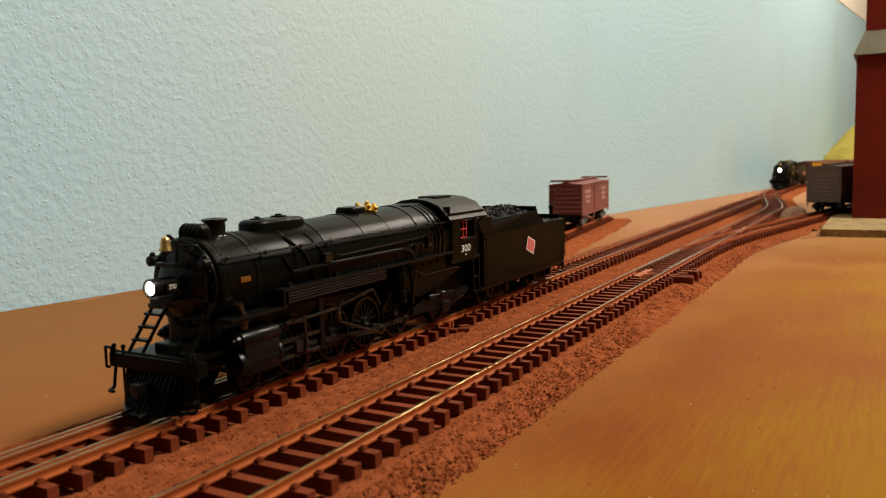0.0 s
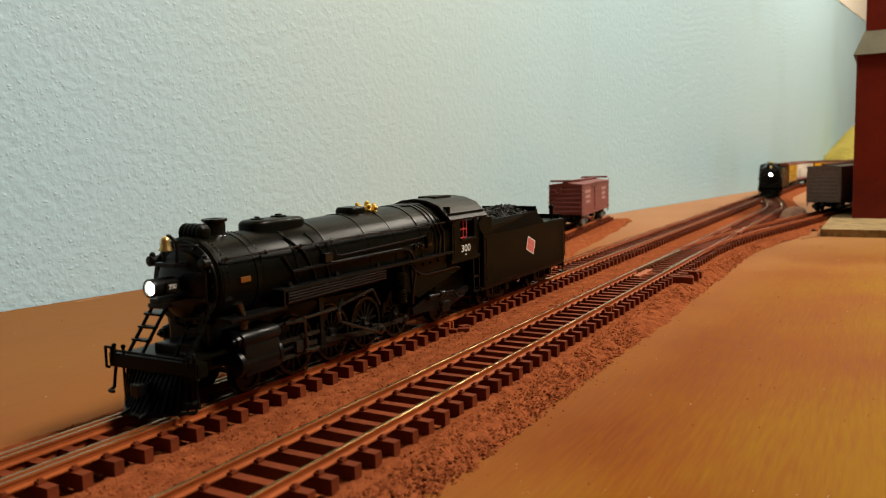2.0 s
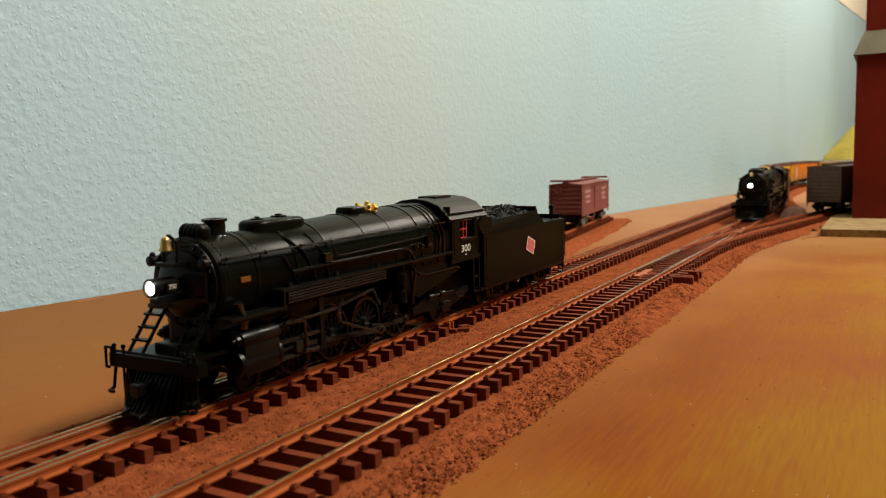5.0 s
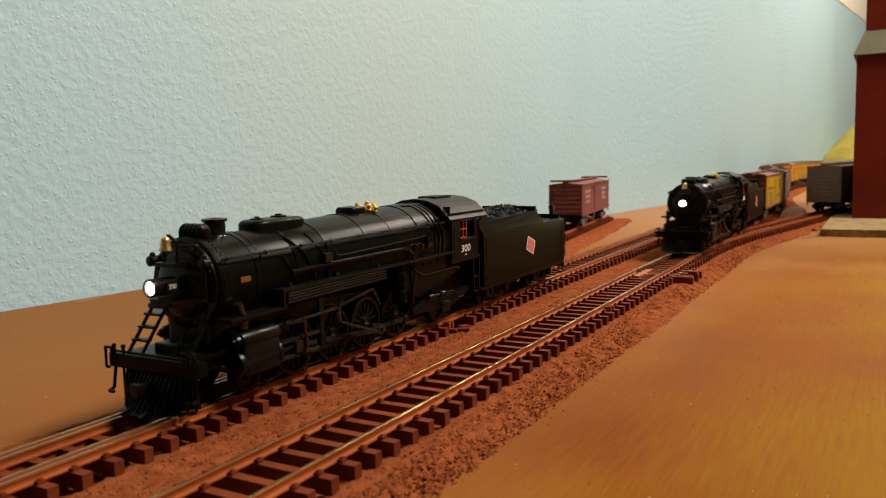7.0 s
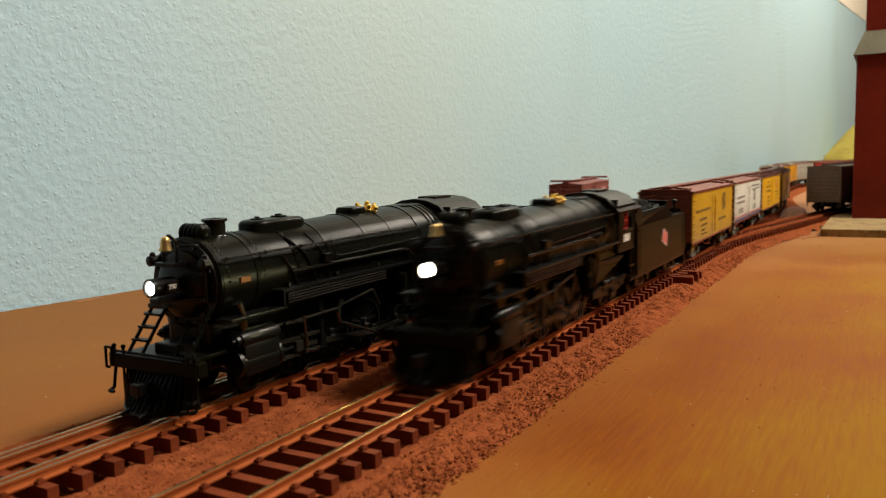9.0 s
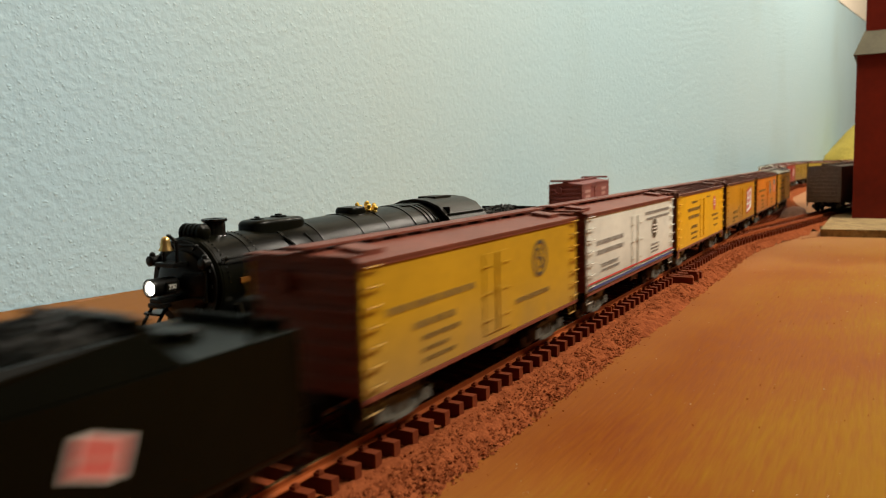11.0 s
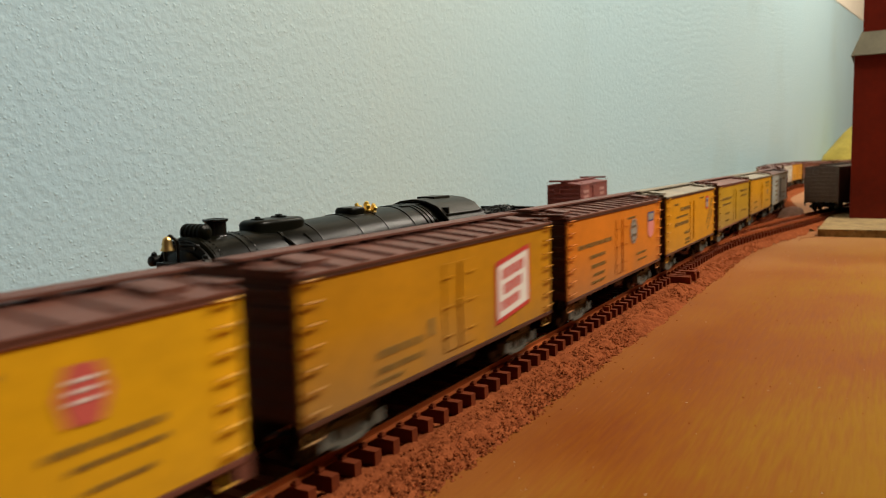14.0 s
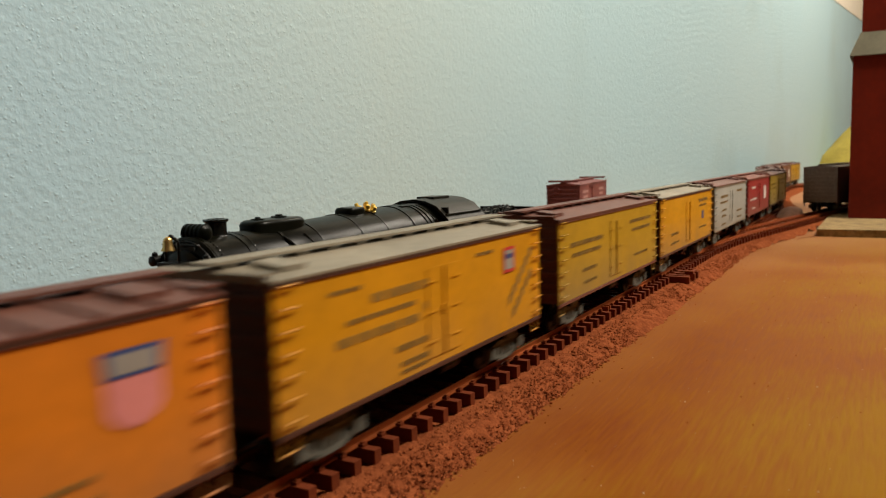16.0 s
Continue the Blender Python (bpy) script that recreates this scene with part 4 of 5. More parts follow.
def train_cars():
    brown = paint("boxcar_brown_roof", (0.165, 0.060, 0.040))
    dark = paint("dark_brown_end", (0.085, 0.034, 0.022))
    greyroof = paint("weathered_grey_roof", (0.30, 0.26, 0.19))
    redroof = paint("red_oxide_roof", (0.20, 0.052, 0.030))
    y = lambda n, *c: paint(n, c, 0.72, 0.2 if "bright" in n else 0.35 if "golden" in n else 0.6)
    specs = [("reefer", "dull yellow refrigerator car with a black ring emblem", y("dull_yellow", 0.54, 0.30, 0.010), redroof, redroof, marks_yellow_ring, False),
             ("reefer", "white refrigerator car with red and blue stripes", y("off_white", 0.76, 0.76, 0.66), redroof, redroof, marks_white, False),
             ("reefer", "bright yellow refrigerator car with a small red emblem", y("bright_yellow", 0.80, 0.42, 0.006), brown, brown, marks_diamond, True),
             ("reefer", "dusty orange-yellow refrigerator car with a red square sign", y("dusty_yellow", 0.56, 0.25, 0.005), brown, dark, marks_square, True),
             ("reefer", "orange refrigerator car with a round grey emblem and shield", y("reefer_orange", 0.70, 0.21, 0.012), brown, dark, marks_orange, True),
             ("reefer", "yellow refrigerator car with grey roof and slanted lettering", y("golden_yellow", 0.67, 0.295, 0.004), greyroof, dark, marks_slant, False),
             ("reefer", "pale yellow refrigerator car with brown roof", y("pale_yellow", 0.50, 0.29, 0.014), brown, brown, marks_plain, False),
             ("reefer", "orange-yellow refrigerator car with pale grey roof", y("orange_yellow", 0.64, 0.30, 0.005), greyroof, dark, marks_small, False),
             ("reefer", "light grey refrigerator car with brown-grey roof", y("light_grey", 0.42, 0.43, 0.38), brown, greyroof, marks_grey, False),
             ("reefer", "red refrigerator car with a white emblem", y("faded_red", 0.34, 0.035, 0.03), redroof, redroof, marks_red, False),
             ("reefer", "olive-yellow refrigerator car with brown roof", y("olive_yellow", 0.33, 0.21, 0.02), brown, dark, marks_plain, False),
             ("reefer", "cream-yellow refrigerator car with dark ends", y("cream_yellow", 0.42, 0.33, 0.05), brown, dark, marks_small, False),
             ("reefer", "off-white refrigerator car far back in the train", y("chalk_white", 0.66, 0.64, 0.55), brown, dark, marks_grey, False),
             ("reefer", "orange refrigerator car far back in the train", y("bright_orange", 0.66, 0.32, 0.02), brown, dark, marks_small, False),
             ("reefer", "brown refrigerator car far back in the train", y("car_brown", 0.20, 0.08, 0.05), brown, dark, marks_red, False),
             ("reefer", "dull yellow refrigerator car far back in the train", y("mustard", 0.48, 0.265, 0.009), brown, dark, marks_plain, False)]
    sizes = [140, 142, 140, 138, 139, 136] + [LEN] * 10
    return [freight_car(*s, length=n) for s, n in zip(specs, sizes)]


# ---- the steam locomotives ----
BOILER_Z = 33.0


def locomotive(name, label, number, lamp):
    loco = thing(name, label, "steam locomotive")
    # boiler shell: smokebox, courses and tapered firebox
    bm = bmesh.new()
    turned(bm, (13.5, 0, BOILER_Z), (1, 0, 0), [(0, 12.5), (0.6, 13.2), (1.6, 13.2), (1.7, 12.9), (33, 13.0), (33.3, 13.2), (48, 13.9), (70, 14.6), (100, 15.4), (136, 15.5)], 48)
    boiler = part("boiler", bm, BLACK, loco, smooth=True)
    for x, r in ((15.5, 13.2), (29, 13.1), (46.5, 13.2), (62, 14.0), (84.0, 14.7), (100, 15.1), (118, 15.6), (128, 15.7), (131, 15.7), (134, 15.7)):
        bm = bmesh.new()
        turned(bm, (x - 0.7, 0, BOILER_Z), (1, 0, 0), [(0, r - 0.5), (0, r + 0.12), (1.4, r + 0.12), (1.4, r - 0.5)], 48, caps=False)
        part("boiler_band", bm, BLACK, boiler, smooth=True)
    # smokebox front and door
    bm = bmesh.new()
    turned(bm, (13.6, 0, BOILER_Z), (-1, 0, 0), [(0, 12.3), (0.6, 12.2), (0.6, 9.6), (1.4, 9.5), (2.2, 8.0), (2.9, 4.5), (3.1, 0.1)], 40)
    for k in range(16):
        a = 2 * math.pi * k / 16
        turned(bm, (13.2, 10.8 * math.cos(a), BOILER_Z + 10.8 * math.sin(a)), (-1, 0, 0), [(0, 0.55), (0.9, 0.5), (0.9, 0.05)], 6)
    front = part("smokebox_front", bm, DULL, loco, smooth=True)
    bm = bmesh.new()
    for z in (29.5, 36.5):
        box(bm, 10.4, 12.6, -9.5, -2.0, z - 0.5, z + 0.5, 0.2)
    rod(bm, (11.6, -9.5, 28.5), (11.6, -9.5, 37.5), 0.5)
    pipe(bm, [(12.4, -6.5, 44.2), (11.2, -6.5, 44.2), (11.2, 6.5, 44.2), (12.4, 6.5, 44.2)], 0.35)
    part("door_hinge", bm, DULL, front)
    # headlight on its bracket
    bm = bmesh.new()
    turned(bm, (9.8, 0, 33.6), (-1, 0, 0), [(0, 1.8), (1.2, 2.4), (7.6, 2.5), (8.4, 2.6), (9.0, 2.5), (9.0, 2.0), (8.2, 1.95)], 24)
    box(bm, 2.5, 10.5, -2.2, 2.2, 29.2, 30.6, 0.2)
    box(bm, 2.2, 5.2, -2.6, 2.6, 28.0, 29.4, 0.2)
    head = part("headlight", bm, DULL, loco, smooth=True)
    bm = bmesh.new()
    turned(bm, (1.7, 0, 33.6), (-1, 0, 0), [(0, 1.95), (0.4, 1.75), (0.8, 1.1), (0.95, 0.05)], 24)
    part("headlight_lens", bm, lamp, head, "glowing lit headlight lens", smooth=True)
    bm = bmesh.new()
    box(bm, 4, 8, -3.05, -2.55, 32.2, 35.0, 0.1)
    box(bm, 4, 8, 2.55, 3.05, 32.2, 35.0, 0.1)
    plate = part("number_board", bm, DULL, head)
    if number:
        lettering(number, 1.8, WHITE, plate, pose(6 * MM, -3.1 * MM, 33.6 * MM, 90, 0, 0), label="white number on the headlight side")
    # bell in its yoke on the smokebox front
    bm = bmesh.new()
    turned(bm, (7.2, 0, 43.1), (0, 0, 1), [(0, 1.95), (0.3, 1.9), (1.0, 1.5), (2.6, 1.3), (3.4, 1.05), (3.8, 0.5), (3.9, 0.05)], 20)
    bell = part("bell", bm, BRASS, loco, "brass bell", smooth=True)
    bm = bmesh.new()
    pipe(bm, [(8.6, -2.5, 39.6), (8.6, -2.5, 45.4), (8.6, -1.0, 46.4), (8.6, 1.0, 46.4), (8.6, 2.5, 45.4), (8.6, 2.5, 39.6)], 0.5)
    box(bm, 6.2, 13.2, -3.6, 3.6, 38.6, 39.8, 0.2)
    ball(bm, (8.4, 0, 46.6), 0.9, 6)
    part("bell_yoke", bm, DULL, bell)
    # classification lamps on both shoulders
    for s in (-1, 1):
        bm = bmesh.new()
        turned(bm, (12.6, s * 10.0, 39.4), (-1, 0, 0), [(0, 0.9), (0.2, 1.5), (2.6, 1.5), (2.8, 1.2), (2.8, 0.1)], 12)
        turned(bm, (11.2, s * 10.0, 40.8), (0, 0, 1), [(0, 0.9), (0.9, 0.7), (1.2, 0.1)], 10)
        part("marker_lamp", bm, DULL, loco, smooth=True)
    # feedwater tank across the smokebox, stack, domes
    bm = bmesh.new()
    ribs = [q for k in range(5) for q in ((1.0 + k * 1.6, 2.35), (1.15 + k * 1.6, 2.75), (1.9 + k * 1.6, 2.75), (2.05 + k * 1.6, 2.35))]
    turned(bm, (18.0, -4.6, 46.9), (0, 1, 0), [(0, 0.1), (0.15, 1.4), (0.7, 2.1)] + ribs + [(8.6, 2.1), (9.1, 1.4), (9.2, 0.1)], 20)
    part("feedwater_heater", bm, BLACK, loco, smooth=True)
    bm = bmesh.new()
    turned(bm, (25.5, 0, 44.6), (0, 0, 1), [(0, 4.3), (0.8, 3.5), (1.6, 3.1), (4.8, 3.1), (5.2, 3.7), (5.8, 3.7), (5.9, 3.3), (5.9, 2.6), (2.5, 2.4)], 24)
    part("smokestack", bm, GLOSS, loco, smooth=True)

    def dome(nm, x, length, half, z0, z1, cap=0.0):
        bm = bmesh.new()
        seg = 32
        rows = []
        for f, h in ((1.16, z0), (1.06, z0 + 0.9), (1.0, z0 + 1.8), (1.0, z1 - 1.5), (0.96, z1 - 0.7), (0.86, z1 - 0.15), (0.6, z1), (0.1, z1 + 0.1)):
            row = []
            for i in range(seg):
                a = 2 * math.pi * i / seg
                c, s = math.cos(a), math.sin(a)
                k = 0.62
                row.append((x + math.copysign(abs(c) ** k, c) * length * f, math.copysign(abs(s) ** k, s) * half * f, h))
            rows.append(row)
        rings(bm, rows)
        d = part(nm, bm, BLACK, loco, smooth=True)
        if cap:
            bm = bmesh.new()
            turned(bm, (x + cap, 0, z1 - 0.1), (0, 0, 1), [(0, 2.6), (0.6, 2.5), (0.7, 1.2), (1.1, 1.1), (1.2, 0.1)], 20)
            part("dome_lid", bm, BLACK, d, smooth=True)
        return d

    dome("sand_dome", 50.5, 12.4, 5.8, 41.0, 48.9, 3.0)
    dome("steam_dome", 93.0, 5.2, 4.6, 42.5, 49.8)
    bm = bmesh.new()
    turned(bm, (43.5, 0, 48.7), (0, 0, 1), [(0, 2.2), (0.5, 2.1), (0.6, 0.9), (1.0, 0.8), (1.1, 0.1)], 16)
    part("sand_hatch", bm, BLACK, loco, smooth=True)
    # whistle and pop valves, gilded
    bm = bmesh.new()
    for x, y, h, dx, dy in ((100.2, -2.6, 4.4, -.2, -.3), (101.4, -1.2, 5.2, 0, -.1), (102.8, 0.4, 4.8, .2, 0), (100.8, 1.0, 4.8, -.1, .3), (103.0, -1.8, 4.6, .4, -.2), (101.8, -3.4, 3.8, 0, -.6), (99.8, -0.6, 4.0, -.4, 0), (102.4, -2.6, 4.2, .1, -.4)):
        turned(bm, (x, y, 46.0), (dx, dy, 1), [(0, 0.8), (0.5, 0.45), (h * 0.45, 0.5), (h * 0.5, 1.0), (h * 0.62, 1.0), (h * 0.66, 0.6), (h * 0.8, 0.85), (h, 0.75), (h + 0.25, 0.1)], 10)
    rod(bm, (99.6, -3.4, 46.6), (103.6, -2.8, 47.6), 0.45)
    rod(bm, (101.0, -4.8, 44.6), (101.4, -4.6, 47.6), 0.55)
    part("safety_valve", bm, GOLD, loco, "gilded whistle and safety valves", smooth=True)
    bm = bmesh.new()
    for x in (17.2, 31.4):
        for k in range(30):
            a = math.pi * (0.02 + 0.96 * k / 29)
            r = 13.0
            turned(bm, (x, -r * math.cos(a), BOILER_Z + r * math.sin(a)), (0, -math.cos(a), math.sin(a)), [(0, 0.32), (0.3, 0.22), (0.34, 0.02)], 5)
    tagged(part("rivets", bm, GLOSS, boiler), kind="stuff")
    # turret cover and roof pipes before the cab
    bm = bmesh.new()
    box(bm, 122, 137, -4.6, 4.6, 45.5, 48.6, 1.2)
    part("turret_cover", bm, BLACK, loco)
    # cab
    c0, c1, eave, sill = 140.0, 163.0, 42.2, 25.0
    half = 16.2
    prof = [(-half - 1.0, eave - 0.6), (-half + 0.4, eave + 0.9), (-11.5, eave + 5.2), (-6.0, eave + 7.3), (0, eave + 8.0), (6.0, eave + 7.3), (11.5, eave + 5.2), (half - 0.4, eave + 0.9), (half + 1.0, eave - 0.6)]
    inner = [(y * 0.95, z - 0.8) for y, z in reversed(prof)]
    bm = bmesh.new()
    rings(bm, [[(x, y, z) for y, z in prof + inner] for x in (c0 - 2.5, 171.5)])
    roof = part("cab_roof", bm, ROOF_GREY, loco, smooth=True)
    bm = bmesh.new()
    box(bm, 148, 162, -4.2, 4.2, eave + 7.2, eave + 8.5, 0.25)
    part("roof_hatch", bm, ROOF_GREY, roof)
    for s in (-1, 1):
        bm = bmesh.new()
        rings(bm, [[(x, s * (half - 0.25) + o, z) for x, z in ((c0 - 2, eave + 1.6), (171, eave + 1.6), (171, eave + 2.0), (c0 - 2, eave + 2.0))] for o in (-0.2, 0.75)])
        part("rain_gutter", bm, ROOF_GREY, roof)
    # side sheets with window openings
    for s in (-1, 1):
        bm = bmesh.new()
        ya, yb = sorted((s * half, s * (half - 0.8)))
        wx0, wx1, wz0, wz1 = 147.5, 160.0, 33.2, 41.0
        box(bm, c0, wx0, ya, yb, sill, eave)
        box(bm, wx1, c1, ya, yb, sill, eave)
        box(bm, wx0, wx1, ya, yb, sill, wz0)
        box(bm, wx0, wx1, ya, yb, wz1, eave)
        side = part("cab_side", bm, BLACK, loco)
        bm = bmesh.new()
        y = s * (half - 0.5)
        xm = wx0 + 5.6
        for xa, xb, za, zb in ((xm, xm + 0.4, wz0, wz1), (xm - 2.9, xm - 2.6, wz0, wz1), (wx0, xm + 0.4, wz0, wz0 + 0.4), (wx0, xm + 0.4, wz1 - 0.4, wz1), (wx0, xm, wz0 + 3.6, wz0 + 3.95)):
            box(bm, xa, xb, min(y, y + s * 0.35), max(y, y + s * 0.35), za, zb)
        part("window_frame", bm, RED, side, "red window sash")
        bm = bmesh.new()
        y = s * (half + 0.15)
        box(bm, wx0 - 0.5, wx1 + 0.5, min(y, y + s * 0.8), max(y, y + s * 0.8), wz0 - 0.9, wz0 - 0.2, 0.1)
        for x in (c0 + 0.6, c1 - 0.6):
            rod(bm, (x, s * (half + 0.7), 27.0), (x, s * (half + 0.7), 39.0), 0.28)
        part("grab_rail", bm, DULL, side)
        bm = bmesh.new()
        box(bm, c0 - 1, c1, min(s * (half + .1), s * (half - 2)), max(s * (half + .1), s * (half - 2)), sill - 1.6, sill, 0.2)
        part("cab_sill", bm, BLACK, side)
        if number and s < 0:
            lettering(number, 4.2, WHITE, side, pose(152.0 * MM, -(half + 0.06) * MM, 28.7 * MM, 90, 0, 0) @ Matrix.Diagonal((1.35, 1, 1, 1)), label="white road number lettering")
            bm = bmesh.new()
            box(bm, 151.4, 152.6, -half - 0.1, -half, 26.0, 26.4)
            part("lettering", bm, WHITE, side)
        elif s < 0:
            bm = bmesh.new()
            for x in (147.5, 150.6, 153.7):
                box(bm, x, x + 2.2, -half - 0.1, -half, 27.6, 31.2)
            part("lettering", bm, WHITE, side)
    bm = bmesh.new()
    box(bm, c0, c0 + 0.8, -half + 0.9, half - 0.9, sill, eave + 4.6)
    box(bm, c0, 168, -half + 1, half - 1, sill - 1.2, sill)
    box(bm, c0 + 1, c0 + 12, -9, 9, sill, 38)
    part("backhead", bm, GLASS, loco)
    # running boards with steps down to the front
    for s in (-1, 1):
        bm = bmesh.new()
        a, b = sorted((s * 11.0, s * 17.0))
        box(bm, 35, 139.5, a, b, 28.1, 29.0, 0.15)
        box(bm, 13, 36, a, b, 23.2, 24.1, 0.15)
        box(bm, 34.6, 35.4, a, b, 23.3, 28.9, 0.15)
        part("running_board", bm, DULL, loco)
        # air reservoirs and long pipes under the boards
        bm = bmesh.new()
        turned(bm, (36, s * 13.8, 25.7), (1, 0, 0), [(0, 0.1), (0.3, 1.8), (1.2, 2.6), (27, 2.6), (27.8, 1.8), (28.2, 0.1)], 18)
        turned(bm, (70, s * 13.8, 25.6), (1, 0, 0), [(0, 0.1), (0.3, 1.8), (1.2, 2.4), (16, 2.4), (16.8, 1.6), (17.2, 0.1)], 18)
        part("air_reservoir", bm, BLACK, loco, smooth=True)
        bm = bmesh.new()
        for k in range(4):
            rod(bm, (36.5, s * 17.0, 27.6 - k * 0.85), (89, s * 17.0, 27.6 - k * 0.85), 0.3, 6)
        part("cooling_pipe", bm, GLOSS, loco)
        # handrail on stanchions
        bm = bmesh.new()
        pts = [(15, s * 12.6, 40.2), (46, s * 13.4, 40.6), (76, s * 14.0, 40.8), (104, s * 14.8, 40.9), (138, s * 15.2, 40.9)]
        pipe(bm, pts, 0.36, 6)
        for (xa, ya, za), (xb, yb, zb) in zip(pts, pts[1:]):
            for t in (0.05, 0.55):
                p = Vector((xa, ya, za)).lerp(Vector((xb, yb, zb)), t)
                ball(bm, p, 0.75, 5)
                rod(bm, p, (p.x, p.y - s * 1.8, p.z - 0.4), 0.4, 6)
        part("handrail", bm, GLOSS, loco, smooth=True)
        # piping over the boiler side
        bm = bmesh.new()
        pipe(bm, [(40, s * 12.7, 38.5), (44, s * 13.4, 32), (46, s * 13.4, 28), (46, s * 13, 26.5)], 0.4)
        pipe(bm, [(42, s * 14.4, 33.3), (60, s * 14.8, 33.6), (80, s * 15.4, 33.6), (102, s * 16.0, 33.7), (106, s * 16.1, 33.0), (109, s * 16.2, 30.4), (109.5, s * 16.2, 29)], 0.6, 8)
        pipe(bm, [(45, s * 8.8, 43.8), (50, s * 13.1, 38), (53, s * 14.1, 31), (54, s * 13.6, 27)], 0.45)
        pipe(bm, [(55, s * 8.8, 43.8), (58, s * 13.1, 38), (60, s * 14.1, 31), (61, s * 13.6, 27)], 0.45)
        pipe(bm, [(62, s * 14.3, 39.5), (64, s * 14.7, 36.2), (66, s * 14.9, 35.6), (104, s * 15.9, 36.6), (118, s * 16.0, 36.8)], 0.3)
        pipe(bm, [(108, s * 15.5, 29), (110, s * 16.5, 24), (108, s * 16.5, 18), (110, s * 15, 12)], 0.5)
        pipe(bm, [(128, s * 15.5, 41), (131, s * 15.6, 36), (130, s * 15.6, 29)], 0.42)
        pipe(bm, [(131, s * 14.5, 43), (134, s * 15.6, 37), (134, s * 15.6, 29)], 0.42)
        part("pipework", bm, GLOSS, loco)
        bm = bmesh.new()
        box(bm, 57, 61, min(s * 13, s * 15.6), max(s * 13, s * 15.6), 34.2, 37.2, 0.4)
        part("boiler_fitting", bm, GLOSS, loco)
        for x in (112, 116):
            bm = bmesh.new()
            turned(bm, (x, s * 14.9, 33.6), (0, s, 0), [(0, 1.3), (1.2, 1.3), (1.3, 0.7), (2, 0.6)], 10)
            part("washout_plug", bm, GLOSS, loco)
        bm = bmesh.new()
        box(bm, 119.5, 123, min(s * 14, s * 16.8), max(s * 14, s * 16.8), 32.4, 37, 0.4)
        for k in range(3):
            turned(bm, (120 + k * 1.3, s * 16.6, 38.2), (0, 0, -1), [(0, 0.5), (4, 0.5)], 8)
        part("boiler_fitting", bm, GLOSS, loco)
        for x in (40.5, 64, 88):
            bm = bmesh.new()
            turned(bm, (x, s * 13.2, 29.4), (0, s, 0.2), [(0, 1.1), (1.6, 0.9), (1.7, 0.1)], 10)
            part("washout_plug", bm, GLOSS, loco)
        # firebox side sheets, ash pan
        bm = bmesh.new()
        ya, yb = sorted((s * 9.5, s * 14.6))
        rings(bm, [[(x, y, z) for x, z in ((104, 30), (138, 30), (138, 20.6), (120, 20.6), (112, 14.5), (104, 19))] for y in (ya, yb)])
        for k in range(5):
            rod(bm, (107 + k * 6, s * 14.6, 26), (107 + k * 6, s * 15.1, 26), 0.6, 6)
        part("firebox", bm, BLACK, loco)
        # cylinder, valve chest and crosshead guide
        bm = bmesh.new()
        turned(bm, (16.5, s * 13.0, 10.4), (1, 0, 0), [(0, 2.4), (0.3, 3.7), (1.6, 3.9), (1.8, 3.6), (15.8, 3.6), (16, 3.9), (17.4, 3.9), (17.8, 2.4)], 24)
        box(bm, 18.2, 33, min(s * 12, s * 16.4), max(s * 12, s * 16.4), 6.8, 16.0, 1.2)
        turned(bm, (17.6, s * 14.4, 17.2), (1, 0, 0), [(0, 1.2), (0.3, 2.0), (1.2, 2.3), (15, 2.3), (15.8, 1.9), (16.4, 1.0)], 20)
        box(bm, 18.5, 32.5, min(s * 7, s * 14), max(s * 7, s * 14), 9.5, 20, 0.6)
        cyl = part("cylinder", bm, DULL, loco, smooth=True)
        bm = bmesh.new()
        turned(bm, (17.4, s * 14.4, 17.2), (-1, 0, 0), [(0, 1.6), (1.0, 1.4), (1.1, 0.7), (2.2, 0.6), (2.2, 0.1)], 14)
        rod(bm, (31, s * 14.6, 18.4), (40, s * 14.6, 18.4), 0.55)
        rod(bm, (34, s * 14.2, 10.4), (48, s * 14.2, 10.4), 0.6)
        part("piston_rod", bm, DULL, cyl)
        bm = bmesh.new()
        rod(bm, (19.0, s * 13.8, 27.6), (20.4, s * 14.2, 22.6), 1.25, 14)
        turned(bm, (20.4, s * 14.2, 22.6), (0, 0, -1), [(0, 1.7), (0.8, 1.7), (0.9, 1.2), (2.6, 1.2)], 14)
        part("steam_pipe", bm, STEEL, cyl, "grey steam pipe elbow")
        bm = bmesh.new()
        for z in (7.9, 12.9):
            box(bm, 34, 54, min(s * 13.4, s * 15), max(s * 13.4, s * 15), z - 0.5, z + 0.5, 0.1)
        box(bm, 41, 47, min(s * 13.2, s * 15.6), max(s * 13.2, s * 15.6), 8.6, 12.2, 0.4)
        part("crosshead", bm, STEEL, loco)
        bm = bmesh.new()
        rings(bm, [[(x, y, z) for x, z in ((53, 25.5), (56, 25.5), (55.2, 14), (56.5, 7.2), (53.4, 7.2), (53.6, 14))] for y in sorted((s * 14.2, s * 15.2))])
        part("guide_yoke", bm, DULL, loco)
        # valve gear hanger and links
        bm = bmesh.new()
        rod(bm, (40, s * 15.8, 18.6), (63, s * 15.8, 18.9), 0.5)
        rod(bm, (36, s * 15.6, 18.6), (45, s * 15.8, 18.0), 0.55)
        rod(bm, (44.5, s * 16.0, 19.5), (45.5, s * 16.0, 8.6), 0.55)
        rod(bm, (44, s * 16.2, 9), (49, s * 16.2, 8), 0.5)
        pipe(bm, [(64, s * 16.0, 21.5), (61.6, s * 16.0, 18), (62.6, s * 16.0, 14.2)], 0.8)
        rod(bm, (62.6, s * 16.4, 14.2), (83, s * 16.6, 6.8), 0.55)
